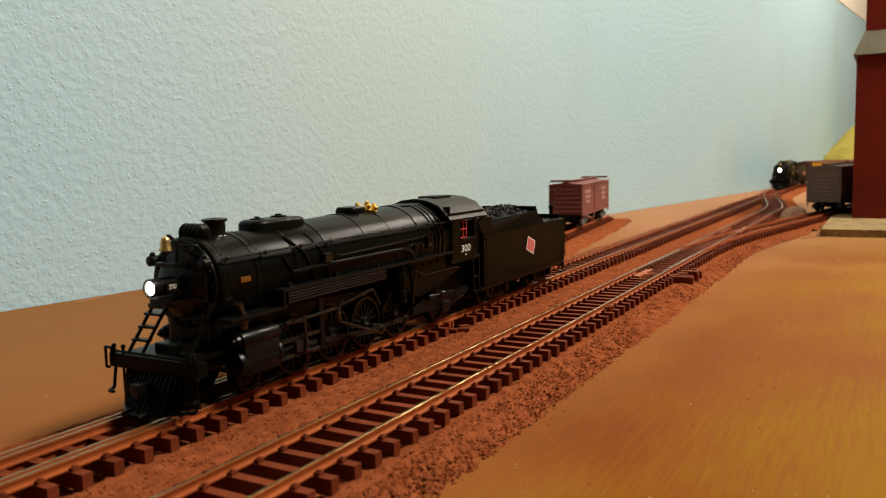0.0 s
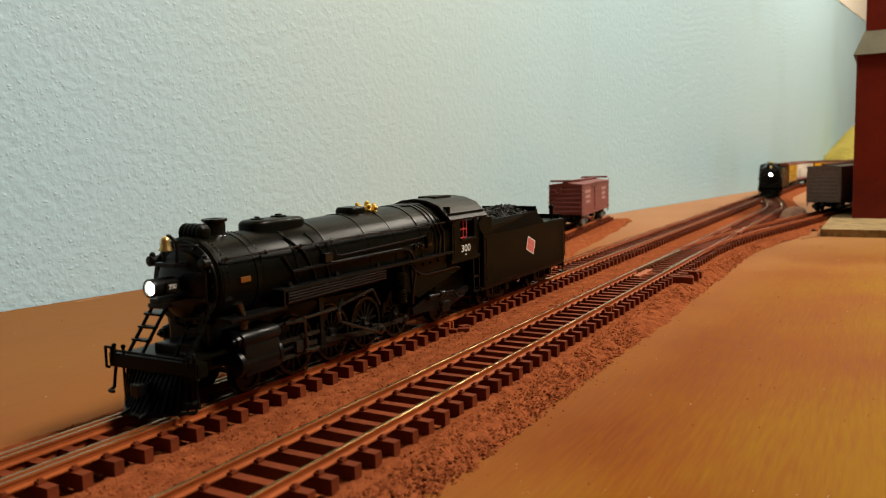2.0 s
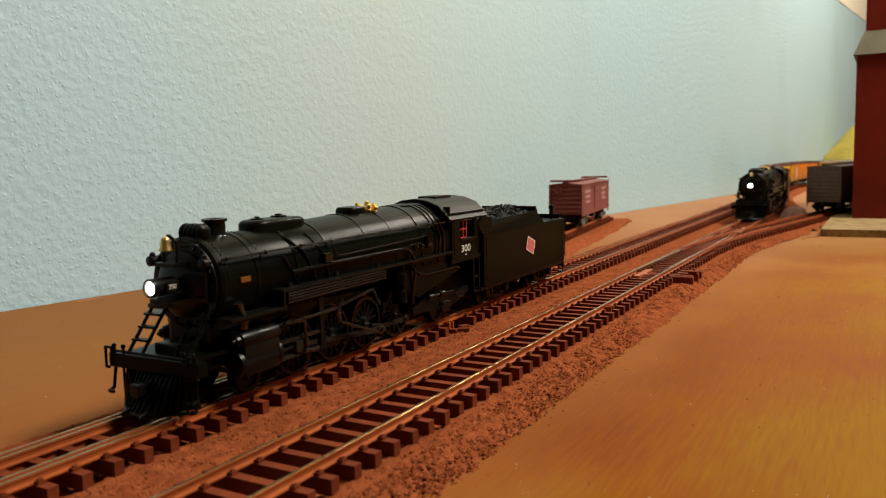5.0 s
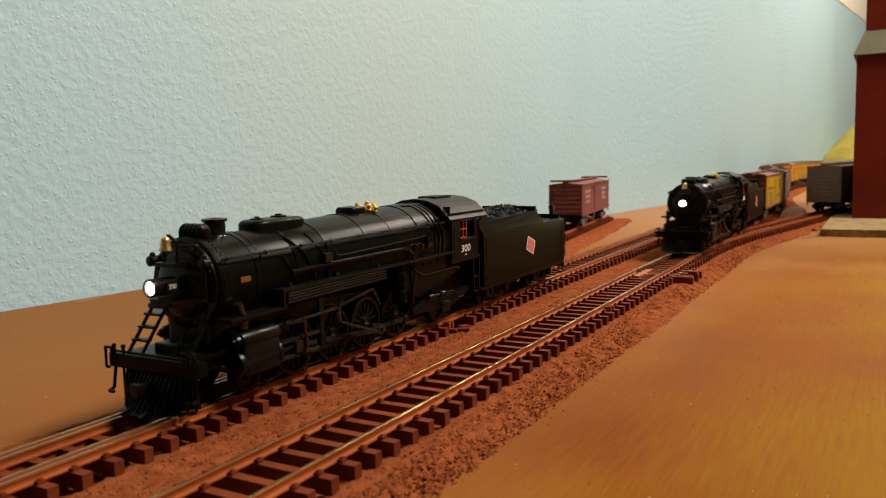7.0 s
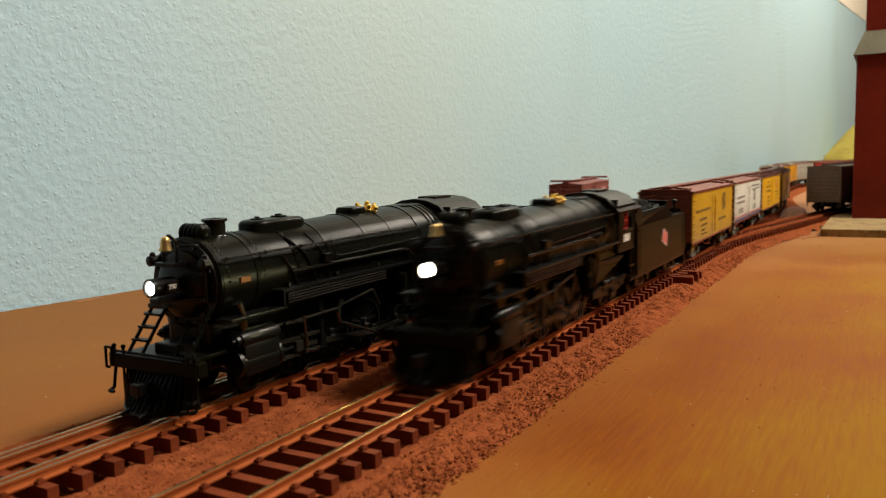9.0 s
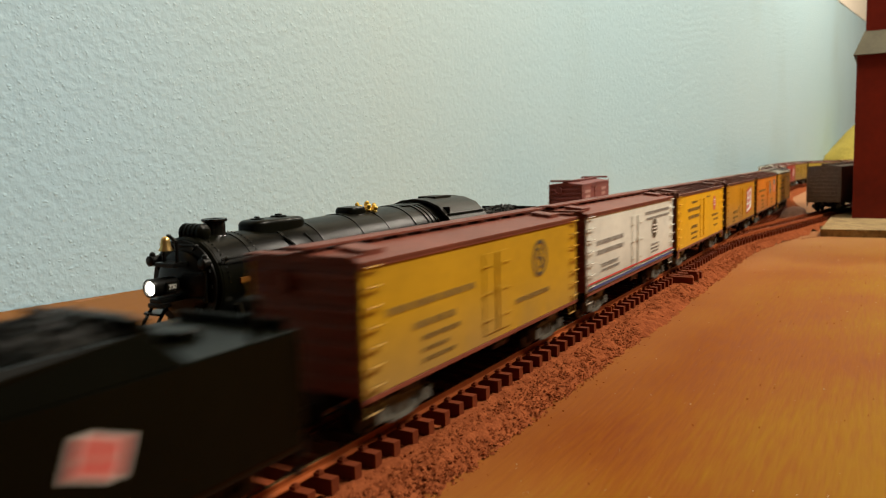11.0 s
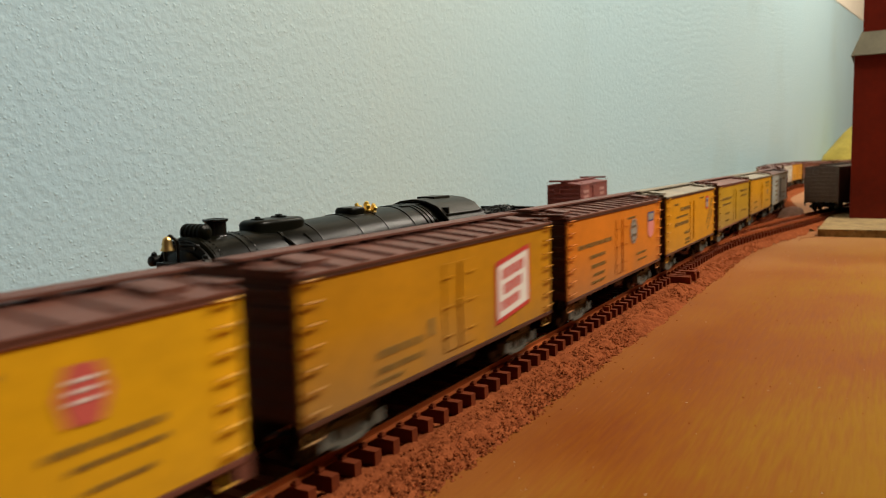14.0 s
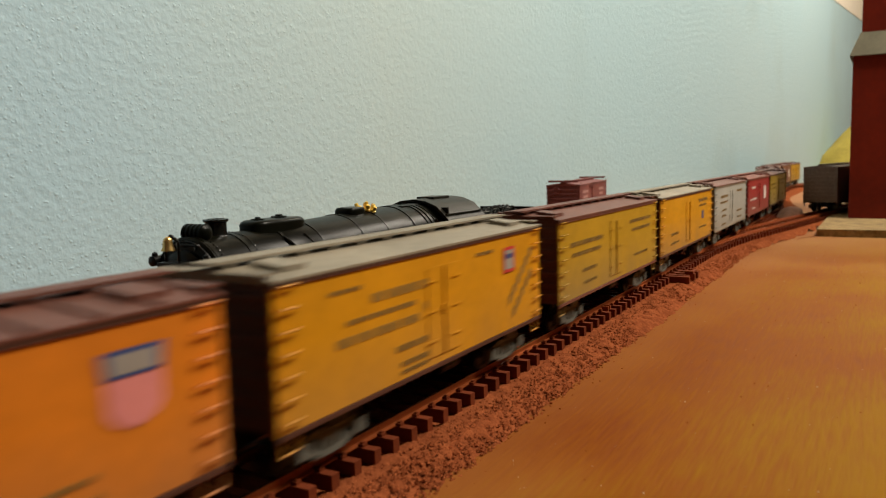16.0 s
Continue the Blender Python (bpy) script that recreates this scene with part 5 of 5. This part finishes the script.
        rod(bm, (63, s * 15.8, 19.5), (82, s * 15.8, 22), 0.5)
        rod(bm, (82, s * 16.0, 22), (86, s * 16.0, 16), 0.5)
        part("valve_gear", bm, STEEL, loco)
        # drivers' side rods: crank at the lower rear
        a = -0.75 if s < 0 else 0.8
        px, pz = 3.9 * math.cos(a), 9.2 + 3.9 * math.sin(a)
        bm = bmesh.new()
        xs = (47.0, 66.5, 86.0, 105.5)
        for u, v in zip(xs, xs[1:]):
            rings(bm, [[(x, y, z) for y, z in ((s * 11.7, pz - w), (s * 12.5, pz - w), (s * 12.5, pz + w), (s * 11.7, pz + w))] for x, w in ((u + px, 1.2), (u + px + 2, 0.75), (v + px - 2, 0.75), (v + px, 1.2))])
        for x in xs:
            turned(bm, (x + px, s * 11.4, pz), (0, s, 0), [(0, 1.6), (1.4, 1.6), (1.5, 0.9), (2.2, 0.8)], 14)
        rod_ob = part("side_rod", bm, STEEL, loco)
        bm = bmesh.new()
        rings(bm, [[(x, y, z) for y, z in ((s * 13.3, zz - w), (s * 14.2, zz - w), (s * 14.2, zz + w), (s * 13.3, zz + w))] for x, zz, w in ((44, 10.4, 1.2), (47, 10.4 + (pz - 10.4) * 0.07, 0.75), (83 + px, pz, 0.9), (86 + px, pz, 1.5))])
        turned(bm, (86 + px, s * 12.4, pz), (0, s, 0), [(0, 1.9), (2.2, 1.9), (2.4, 1.0), (3.4, 0.9), (3.4, 0.1)], 14)
        part("main_rod", bm, STEEL, rod_ob)
        # trailing truck frame, injector, steps below the cab
        bm = bmesh.new()
        rings(bm, [[(x, y, z) for x, z in ((112, 9.5), (124, 12.2), (146, 10.4), (158, 12), (158, 9.6), (146, 6.6), (136, 4.6), (127, 6.4), (112, 7.4))] for y in sorted((s * 12.2, s * 13.8))])
        box(bm, 133, 140, min(s * 12, s * 14.8), max(s * 12, s * 14.8), 4.4, 8.6, 0.6)
        part("trailing_truck_frame", bm, DULL, loco)
        bm = bmesh.new()
        rings(bm, [[(x, y, z) for x, z in ((109, 26.6), (112, 24.0), (115.5, 22.2), (120, 21.5), (147, 21.5), (147, 20.2), (114, 13.6), (110, 16))] for y in sorted((s * 12.4, s * 15.1))])
        pan = part("ash_pan", bm, BLACK, loco)
        bm = bmesh.new()
        pipe(bm, [(109, s * 15.4, 26.8), (112, s * 15.4, 24.3), (115.5, s * 15.4, 22.6), (120, s * 15.4, 21.9), (144, s * 15.4, 21.9), (147.5, s * 15.4, 21.0)], 0.4)
        for k in range(9):
            ball(bm, (113 + k * 3.4, s * 15.1, 20.2 - 0.1 * k), 0.28, 4)
            ball(bm, (114.5 + k * 3.0, s * 15.1, 14.9 + k * 0.6), 0.28, 4)
        part("pan_edge", bm, GLOSS, pan)
        bm = bmesh.new()
        turned(bm, (122, s * 14.6, 12.4), (1, 0, 0), [(0, 0.6), (0.3, 1.1), (3.4, 1.1), (3.8, 0.6), (9, 0.6), (9.2, 1.2), (13, 1.2), (13.2, 0.2)], 10)
        pipe(bm, [(135, s * 14.6, 12.4), (142, s * 15, 12.2), (146, s * 15, 9), (152, s * 14.4, 8.4)], 0.45)
        turned(bm, (131, s * 15.2, 8.6), (0, s, 0), [(0, 1.5), (0.8, 1.5), (0.9, 0.8), (1.6, 0.7)], 10)
        part("injector", bm, DULL, loco, smooth=True)
        bm = bmesh.new()
        box(bm, 159, 165, min(s * 14.2, s * 16), max(s * 14.2, s * 16), 8.5, 9.2)
        box(bm, 159, 165, min(s * 14.2, s * 16), max(s * 14.2, s * 16), 15, 15.7)
        for x in (159.2, 164.4):
            box(bm, x, x + 0.6, min(s * 15.2, s * 16), max(s * 15.2, s * 16), 8.5, 24)
        part("cab_step", bm, DULL, loco)
    # boiler-backed air pump under the near running board
    for z in (13.5, 20):
        bm = bmesh.new()
        fins = [p for k in range(4) for p in ((0.6 + k * 1.1, 2.6), (0.65 + k * 1.1, 2.9), (1.0 + k * 1.1, 2.9), (1.05 + k * 1.1, 2.6))]
        turned(bm, (102, -14.2, z), (0, 0, 1), [(0, 1.4), (0.2, 2.6)] + fins + [(5, 2.6), (5.2, 1.4)], 16)
        part("air_pump", bm, BLACK, loco, smooth=True)
    # frame, pilot beam, cowcatcher, ladders to the front deck
    bm = bmesh.new()
    box(bm, 6, 160, -5.6, 5.6, 8.4, 17.5, 0.4)
    box(bm, 13, 36, -7.6, 7.6, 9, 23, 1.0)
    # added dark block: stops light showing through between the wheels
    box(bm, 34, 139, -6.9, 6.9, 4.5, 24, 0.4)
    box(bm, 139.4, 166, -8, 8, 7.0, 24, 0.4)
    part("frame", bm, DULL, loco)
    bm = bmesh.new()
    box(bm, 0, 3.6, -17.0, 17.0, 11.0, 15.0, 0.35)
    box(bm, 1.0, 16, -13.0, 13.0, 14.2, 15.2, 0.2)
    beam = part("pilot_beam", bm, BLACK, loco)
    bm = bmesh.new()
    for s in (-1, 1):
        pipe(bm, [(0.2, s * 17.0, 10.8), (-0.9, s * 17.0, 11.2), (-0.9, s * 17.0, 16.8), (-0.9, s * 14.6, 16.8), (-0.9, s * 14.6, 14)], 0.42)
        for y in (15.2, 11.5):
            ball(bm, (0.5, s * y, 17), 0.7, 5)
            rod(bm, (0.5, s * y, 15), (0.5, s * y, 17), 0.45)
        pipe(bm, [(0.8, s * 15.4, 11), (0.2, s * 15.8, 5.2), (-1.5, s * 15.8, 4.6), (-1.6, s * 13.8, 4.6)], 0.5)
    rod(bm, (-0.4, -14, 15.9), (-0.4, 14, 15.9), 0.35)
    part("grab_rail", bm, BLACK, beam)
    bm = bmesh.new()
    rows = [(-6.5 + 8.5 * abs(t) ** 1.5, t * 13.6, 1.3) for t in [-1 + k / 8 for k in range(17)]]
    pipe(bm, rows, 0.6, 6)
    # added dark sheet: keeps the bright table from showing between the bars
    rings(bm, [[(2.4, t * 12.5, 11), (-4.9 + 8.5 * abs(t) ** 1.5, t * 13.2, 1.6), (-4.3 + 8.5 * abs(t) ** 1.5, t * 13.2, 1.6), (3.0, t * 12.5, 11)] for t in [-1 + k / 8 for k in range(17)]])
    catcher = part("cowcatcher", bm, DULL, loco)
    for k in range(17):
        t = -1 + 2 * k / 16
        bm = bmesh.new()
        rod(bm, (1.5, t * 13, 11), (-6.5 + 8.5 * abs(t) ** 1.5, t * 13.6, 1.4), 0.42, 6)
        part("pilot_bar", bm, BLACK, catcher)
    coupler(beam, 0, -1)
    bm = bmesh.new()
    for s in (-1, 1):
        pipe(bm, [(2.4, s * 3.4, 6), (-2.2, s * 3.4, 5), (-4.2, s * 3.2, 2.2), (-8, s * 3.2, 1.4)], 0.55)
    part("air_hose", bm, DULL, beam)
    for s in (-1, 1):
        bm = bmesh.new()
        for o in (0, 5.4):
            yy = s * (6.2 + o)
            rod(bm, (2.2, yy, 14.8), (11.8, yy - s * 0.6, 27.5), 0.5, 6)
        for k in range(1, 4):
            t = k / 4
            box(bm, 2.2 + 9.6 * t - 1, 2.2 + 9.6 * t + 1, min(s * 5.8, s * 11.8), max(s * 5.8, s * 11.8), 14.8 + 12.7 * t, 15.4 + 12.7 * t)
        part("front_ladder", bm, BLACK, loco)
    # data plate on the cylinder saddle, builder's plate
    bm = bmesh.new()
    box(bm, 21.2, 25.2, -13.35, -12.4, 32.9, 34.4, 0.1)
    part("builders_plate", bm, paint("copper_plate", (0.20, 0.07, 0.006)), boiler, "small orange-brown builder's plate")
    # wheels
    wheelset("pilot_wheelset", loco, 26.0, 5.5, DULL, 8.1)
    for x in (47.0, 66.5, 86.0, 105.5):
        driver(loco, x, 9.2, -0.75)
    wheelset("trailing_wheelset", loco, 137.0, 6.2, DULL, 8.1)
    return loco


def tender(name, label):
    """The coal tender: x from its front, z from the rail head."""
    td = thing(name, label, "tender")
    half, L = 16.6, 100.0
    bm = bmesh.new()
    box(bm, 0, L, -half, half, 9.6, 33.0, 0.5)
    tank = part("tank", bm, BLACK, td)
    bm = bmesh.new()
    for s in (-1, 1):
        ya, yb = sorted((s * half, s * (half - 0.8)))
        rings(bm, [[(x, y - (s * 1.6 if z > 36 else 0), z) for x, z in ((0.4, 33.0), (4, 35.6), (5, 38.6), (64, 39.4), (71, 33.0))] for y in (ya, yb)])
        rings(bm, [[(x, y, z) for x, z in ((-4.5, 38.6), (-1, 41), (8, 40.2), (8, 33), (0, 33), (-3.8, 35.6))] for y in sorted((s * (half + 0.15), s * (half - 1.2)))])
    box(bm, 63, 64.5, -half + 1.6, half - 1.6, 33, 41.6, 0.3)
    rings(bm, [[(x, y, z) for y, z in ((-14.8, 33), (-14.8, 40), (-8, 41.6), (8, 41.6), (14.8, 40), (14.8, 33))] for x in (64.6, 66.2)])
    part("coal_board", bm, BLACK, tank)
    rnd = random.Random(5)
    bm = bmesh.new()
    n, k = 40, 20
    grid = [[bm.verts.new((3 + 60 * i / n, -14.6 + 29.2 * j / k, 36.4 + 3.0 * math.sin(math.pi * j / k) + 2.2 * i / n * math.sin(math.pi * j / k) + rnd.uniform(-0.7, 0.7))) for j in range(k + 1)] for i in range(n + 1)]
    for i in range(n):
        for j in range(k):
            bm.faces.new((grid[i][j], grid[i + 1][j], grid[i + 1][j + 1], grid[i][j + 1]))
    for q in range(420):
        x, y = rnd.uniform(4, 62), rnd.uniform(-13.5, 13.5)
        z = 36.6 + (3.0 + 2.2 * (x - 3) / 60) * math.sin(math.pi * (y + 14.6) / 29.2)
        box(bm, -rnd.uniform(.5, 1.1), rnd.uniform(.5, 1.1), -rnd.uniform(.5, 1.1), rnd.uniform(.5, 1.1), -0.7, rnd.uniform(.4, .9), 0, pose(x, y, z, rnd.uniform(-40, 40), rnd.uniform(-40, 40), rnd.uniform(0, 90)))
    part("coal_load", bm, COAL, td, "heaped black coal")
    bm = bmesh.new()
    turned(bm, (84, 0, 33), (0, 0, 1), [(0, 4.2), (1.4, 4.2), (1.8, 3.8), (2, 0.1)], 20)
    box(bm, L - 3, L - 2.2, -half + 2, half - 2, 33, 35.2)
    rod(bm, (91, -12.6, 33), (91, -12.6, 38.6), 0.9)
    turned(bm, (91, -12.6, 38.6), (0, 0, 1), [(0, 1.4), (1.6, 1.4), (2.2, 0.8), (2.3, 0.1)], 10)
    part("water_hatch", bm, BLACK, td, smooth=True)
    for x in (1.5, L - 1.5):
        for s in (-1, 1):
            bm = bmesh.new()
            pipe(bm, [(x, s * half, 13), (x, s * (half + 0.8), 13), (x, s * (half + 0.8), 31), (x, s * half, 31)], 0.28)
            part("grab_rail", bm, GLOSS, tank)
    bm = bmesh.new()
    for k in range(6):
        pipe(bm, [(L, -13, 12 + k * 4), (L + 1.2, -13, 12 + k * 4), (L + 1.2, -8.5, 12 + k * 4), (L, -8.5, 12 + k * 4)], 0.28)
    part("ladder", bm, DULL, tank)
    bm = bmesh.new()
    box(bm, -2, L + 0.5, -half + 0.6, half - 0.6, 8.2, 9.6, 0.2)
    box(bm, L - 1, L + 1.2, -16, 16, 6.4, 9.8, 0.2)
    for s in (-1, 1):
        box(bm, L - 3.5, L + 0.2, min(s * 14, s * 16.4), max(s * 14, s * 16.4), 3.4, 4.2)
        rod(bm, (L - 1, s * 16, 3.6), (L - 1, s * 16, 9), 0.4)
    part("underframe", bm, DULL, td)
    for x in (21, 77):
        truck(td, x, 21, 11.6, DULL)
    coupler(td, L, 1)
    s = -half - 0.12
    quad = [(-2.75, 4.8), (6.4, 1.4), (3.84, -5.1), (-5.3, -1.6)]

    def flag(m, y, k):
        polygon(m, y, [(52.1 + x * k, 23.0 + z * k) for x, z in quad])

    emblem(tank, WHITE, lambda m: flag(m, s, 1.0), label="pale border of the tilted emblem")
    emblem(tank, PINK, lambda m: flag(m, s - 0.06, 0.88), label="tilted red emblem")
    emblem(tank, paint("pale_red_emblem", (0.62, 0.22, 0.18)), lambda m: [polygon(m, s - 0.12, [(52.1 + x, 23.0 + z) for x, z in q]) for q in ([(-3.0, 1.6), (3.6, -0.8), (3.3, -1.8), (-3.4, 0.6)], [(-1.8, 3.2), (4.4, 0.9), (4.2, 0.3), (-2.0, 2.6)], [(-3.6, -0.9), (2.6, -3.2), (2.4, -3.8), (-3.8, -1.5)])], "emblem")
    return td


# ---- structures and scenery beyond the tracks ----
def building():
    b = thing("building", "tall deep-red model building with grey-green band", "building")
    x, y1, y0 = 913.0, 30.0, -330.0
    bm = bmesh.new()
    box(bm, x, x + 260, y0, y1, -2.8, 160.5, 0.6)
    wall = part("wall", bm, BRICKISH, b)
    bm = bmesh.new()
    box(bm, x + 6, x + 250, y0 + 6, y1 - 7, 182, 250, 0.6)
    part("upper_wall", bm, BRICKISH, b)
    bm = bmesh.new()
    rings(bm, [[(x - 4, y0, 160.5), (x + 6, y0, 184), (x + 250, y0, 184), (x + 250, y0, 160.5)], [(x - 4, y1 + 3, 160.5), (x + 6, y1 - 6, 184), (x + 250, y1 - 6, 184), (x + 250, y1 + 3, 160.5)]])
    part("band_course", bm, TRIM, b)
    bm = bmesh.new()
    box(bm, x + 2, x + 254, y0 + 2, y1 - 3, 250, 257, 0.5)
    part("roof", bm, TRIM, b)
    # cork base slab
    bm = bmesh.new()
    xs = 780.0
    rings(bm, [[(a, yy, z) for a, z in ((xs, TABLE_Z), (xs - 1, -2.8), (1250, -2.8), (1250, TABLE_Z))] for yy in (-330, 50)])
    tagged(finish(bm, "cork_base", CORK), "rough cork base slab under the building", "base slab", kind="structure")


def hill():
    bm = bmesh.new()
    n, k = 64, 30
    rows = []
    for i in range(k + 1):
        t = i / k
        row = []
        for j in range(n):
            a = 2 * math.pi * j / n
            e = 1 + 0.10 * noise.noise((math.cos(a) * 3, math.sin(a) * 3, t * 4)) + 0.03 * noise.noise((math.cos(a) * 11, math.sin(a) * 11, t * 14))
            x, y = 2450 + 222 * (1 - t) * e * math.cos(a), 2 + 222 * (1 - t) * e * math.sin(a)
            row.append((x, min(y, wall_y(x) + 5), TABLE_Z - 1 + 222 * t))
        rows.append(row)
    rings(bm, rows)
    tagged(finish(bm, "hill", HILL, smooth=True), "dry yellow-green scenery hill behind the tracks", "hill", kind="structure")


def rock():
    bm = bmesh.new()
    rows = []
    for i in range(13):
        t = i / 12
        row = []
        for j in range(28):
            a = 2 * math.pi * j / 28
            r = math.sqrt(max(0, 1 - t ** 2.2))
            e = 1 + 0.22 * noise.noise((math.cos(a) * 1.4, math.sin(a) * 1.4, t * 2))
            row.append((1003 + 60 * r * e * math.cos(a), 93 + 14 * r * e * math.sin(a), TABLE_Z - 0.5 + 13 * t))
        rows.append(row)
    rings(bm, rows)
    tagged(finish(bm, "rock_mound", ROCK, smooth=True), "small tan plaster mound between the tracks", "mound")


room()
tabletop()
building()
hill()
rock()
engine = locomotive("steam_locomotive", "black steam locomotive standing with lit headlight and brass bell", "300", LAMP_ON)
engine.matrix_world = pose(143.7 * MM, YA * MM, 0)
engine_tender = tender("tender", "black coal tender with a red tilted emblem")
engine_tender.matrix_world = pose(311.9 * MM, YA * MM, 0)
runner = locomotive("steam_locomotive", "black steam locomotive hauling a train, headlight glowing", "", LAMP_ON2)
runner_tender = tender("tender", "black coal tender coupled behind the moving locomotive")
cars = train_cars()


def marks_maroon(car, b):
    chalk = paint("chalky_pink_lettering", (0.45, 0.25, 0.22))
    for x0, x1, z in ((14, 40, 32), (16, 38, 27), (18, 36, 22), (96, 122, 32), (98, 120, 27), (100, 120, 22)):
        bm = bmesh.new()
        box(bm, x0, x1, -15.75, -15.6, z, z + 2.6)
        part("lettering", bm, chalk, b)


def hair():
    """A stray curled fibre lying on the table."""
    bm = bmesh.new()
    pipe(bm, [(742 + 52 * t, 62 - 16 * t + 5 * math.sin(t * 5), TABLE_Z + 0.15) for t in [k / 10 for k in range(11)]], 0.22, 5)
    tagged(finish(bm, "fibre", TIE), "thin dark stray fibre lying on the tabletop", "fibre")


def paint_chip():
    """Where the paint has flaked beside the wall and orange primer shows."""
    rnd = random.Random(4)
    for x, y, r in ((298.0, 402.0, 9.0), (315.0, 401.5, 4.0)):
        bm = bmesh.new()
        ring = [(x + r * 1.4 * rnd.uniform(0.7, 1.1) * math.cos(k * 0.52), y + r * 0.32 * rnd.uniform(0.6, 1.1) * math.sin(k * 0.52)) for k in range(12)]
        rings(bm, [[(px, py, z) for px, py in ring] for z in (TABLE_Z - 0.1, TABLE_Z + 0.12)])
        tagged(finish(bm, "paint_flake", ORANGE), "flake of orange primer on the tabletop by the wall", "paint flake", kind="structure")


ORANGE = paint("orange_primer", (0.36, 0.13, 0.02))
paint_chip()
hair()
maroon = paint("maroon_boxcar_red", (0.22, 0.06, 0.05))
boxcar = freight_car("boxcar", "maroon boxcar parked on the siding", maroon, maroon, maroon, marks_maroon, slide=True, length=140, half=15.6, z1=40, group="parked cars")
boxcar.matrix_world = pose(705 * MM, spur_y(705) * MM, 0, 0, 0, math.degrees(math.atan(0.13)))
greypaint = paint("weathered_grey_brown", (0.25, 0.20, 0.175))
greycar = freight_car("boxcar", "weathered grey boxcar parked beside the red building", greypaint, greypaint, greypaint, None, slide=True, half=17.4, z0=10.4, z1=48.5, group="parked cars")
greycar.matrix_world = pose(965 * MM, branch_y(965) * MM, 0, 0, 0, -math.degrees(math.atan(0.177)))
roadbed(-120, 420, 1.2, "roadbed")
roadbed(420, 800, 2.0, "roadbed")
roadbed(800, LOOP_X + 5, 5.0, "roadbed")
grains()
dust()
tracks()

# ---- the moving train ----
TRAIN_T = [0.0, 4.0, 6.5, 7.5, 8.0, 9.2, 11.3, 12.5, 13.0, 14.0, 15.0, 16.0]
TRAIN_X = [1572.0, 982.0, 615.0, 457.0, 370.0, 167.0, -195.5, -389.5, -472.0, -631.0, -789.5, -947.0]


def train_x(t):
    """Where the headlight of the train is along the main, by a smooth curve through the known places."""
    k = np.clip(np.searchsorted(TRAIN_T, t) - 1, 0, len(TRAIN_T) - 2)
    v = np.gradient(TRAIN_X, TRAIN_T)
    h = TRAIN_T[k + 1] - TRAIN_T[k]
    u = (t - TRAIN_T[k]) / h
    return (2 * u ** 3 - 3 * u ** 2 + 1) * TRAIN_X[k] + (u ** 3 - 2 * u ** 2 + u) * h * v[k] + (-2 * u ** 3 + 3 * u ** 2) * TRAIN_X[k + 1] + (u ** 3 - u ** 2) * h * v[k + 1]


DRIVER_R, CRANK, PHASE = 9.2, 3.9, {-1: -0.75, 1: 0.8}


def centre_axles(loco):
    """Give each driving axle its origin on its own centre line, so that it can turn there."""
    axles = [c for c in loco.children if c.name.startswith("driving_axle")]
    for axle in axles:
        c = sum((v.co for v in axle.data.vertices), Vector()) / len(axle.data.vertices)
        for ob in (axle, *axle.children):
            ob.data.transform(Matrix.Translation(-c))
        axle.location = c
    return axles


def rolling_gear(loco):
    """Drivers roll with the train; side rods circle, main rods rock and crossheads slide."""
    axles = centre_axles(loco)
    places = [a.location.copy() for a in axles]
    times = [float(t) for t in np.arange(0, 16.001, 0.05)]
    turns = [(train_x(0.0) - train_x(t)) / DRIVER_R for t in times]
    for axle, c in zip(axles, places):
        walk(axle, [(t, pose(c.x, c.y, c.z, 0, -math.degrees(d) % 360, 0)) for t, d in zip(times, turns)])
    rods = [c for c in loco.children if c.name.startswith("side_rod")]
    slides = [c for c in loco.children if c.name.startswith("crosshead")]
    for rod_ob in rods:
        s = -1 if rod_ob.data.vertices[0].co.y < 0 else 1
        a0 = PHASE[s]
        pin = Vector((86.0 + CRANK * math.cos(a0), 0, DRIVER_R + CRANK * math.sin(a0)))
        rows, rocks = [], []
        for t, d in zip(times, turns):
            dx, dz = CRANK * (math.cos(a0 + d) - math.cos(a0)), CRANK * (math.sin(a0 + d) - math.sin(a0))
            rows.append((t, pose(dx * MM, 0, dz * MM)))
            rocks.append((t, Matrix.Translation(pin * MM) @ pose(0, 0, 0, 0, -math.degrees(dz / 44.0), 0) @ Matrix.Translation(-pin * MM)))
        walk(rod_ob, rows)
        for main in rod_ob.children:
            walk(main, rocks)
        for ob in slides:
            if (ob.data.vertices[0].co.y < 0) == (s < 0):
                walk(ob, [(t, pose(m.translation.x, 0, 0)) for t, m in rows])


def motions():
    rolling_gear(runner)
    way = Way(main_way())
    zero = 1500.0
    train = [(runner, -1.0, 30.0, 120.0), (runner_tender, 167.2, 21.0, 77.0)]
    slack = [0.0, -1.4, -1.0, 1.5, 3.0, 1.9, 3.0] + [0.0] * 9
    train += [(c, 289.0 + 154.0 * i + slack[i], 21.0, LEN - 21.0) for i, c in enumerate(cars)]
    for ob, offset, a, b in train:
        rows = []
        for t in np.arange(0, 16.01, 0.25):
            s = zero + train_x(float(t)) + offset
            p, q = way.at(s + a), way.at(s + b)
            d = (q - p).normalized()
            o = p - d * a
            rows.append((float(t), pose(o.x * MM, o.y * MM, 0, 0, 0, math.degrees(math.atan2(d.y, d.x)))))
        walk(ob, rows)


motions()
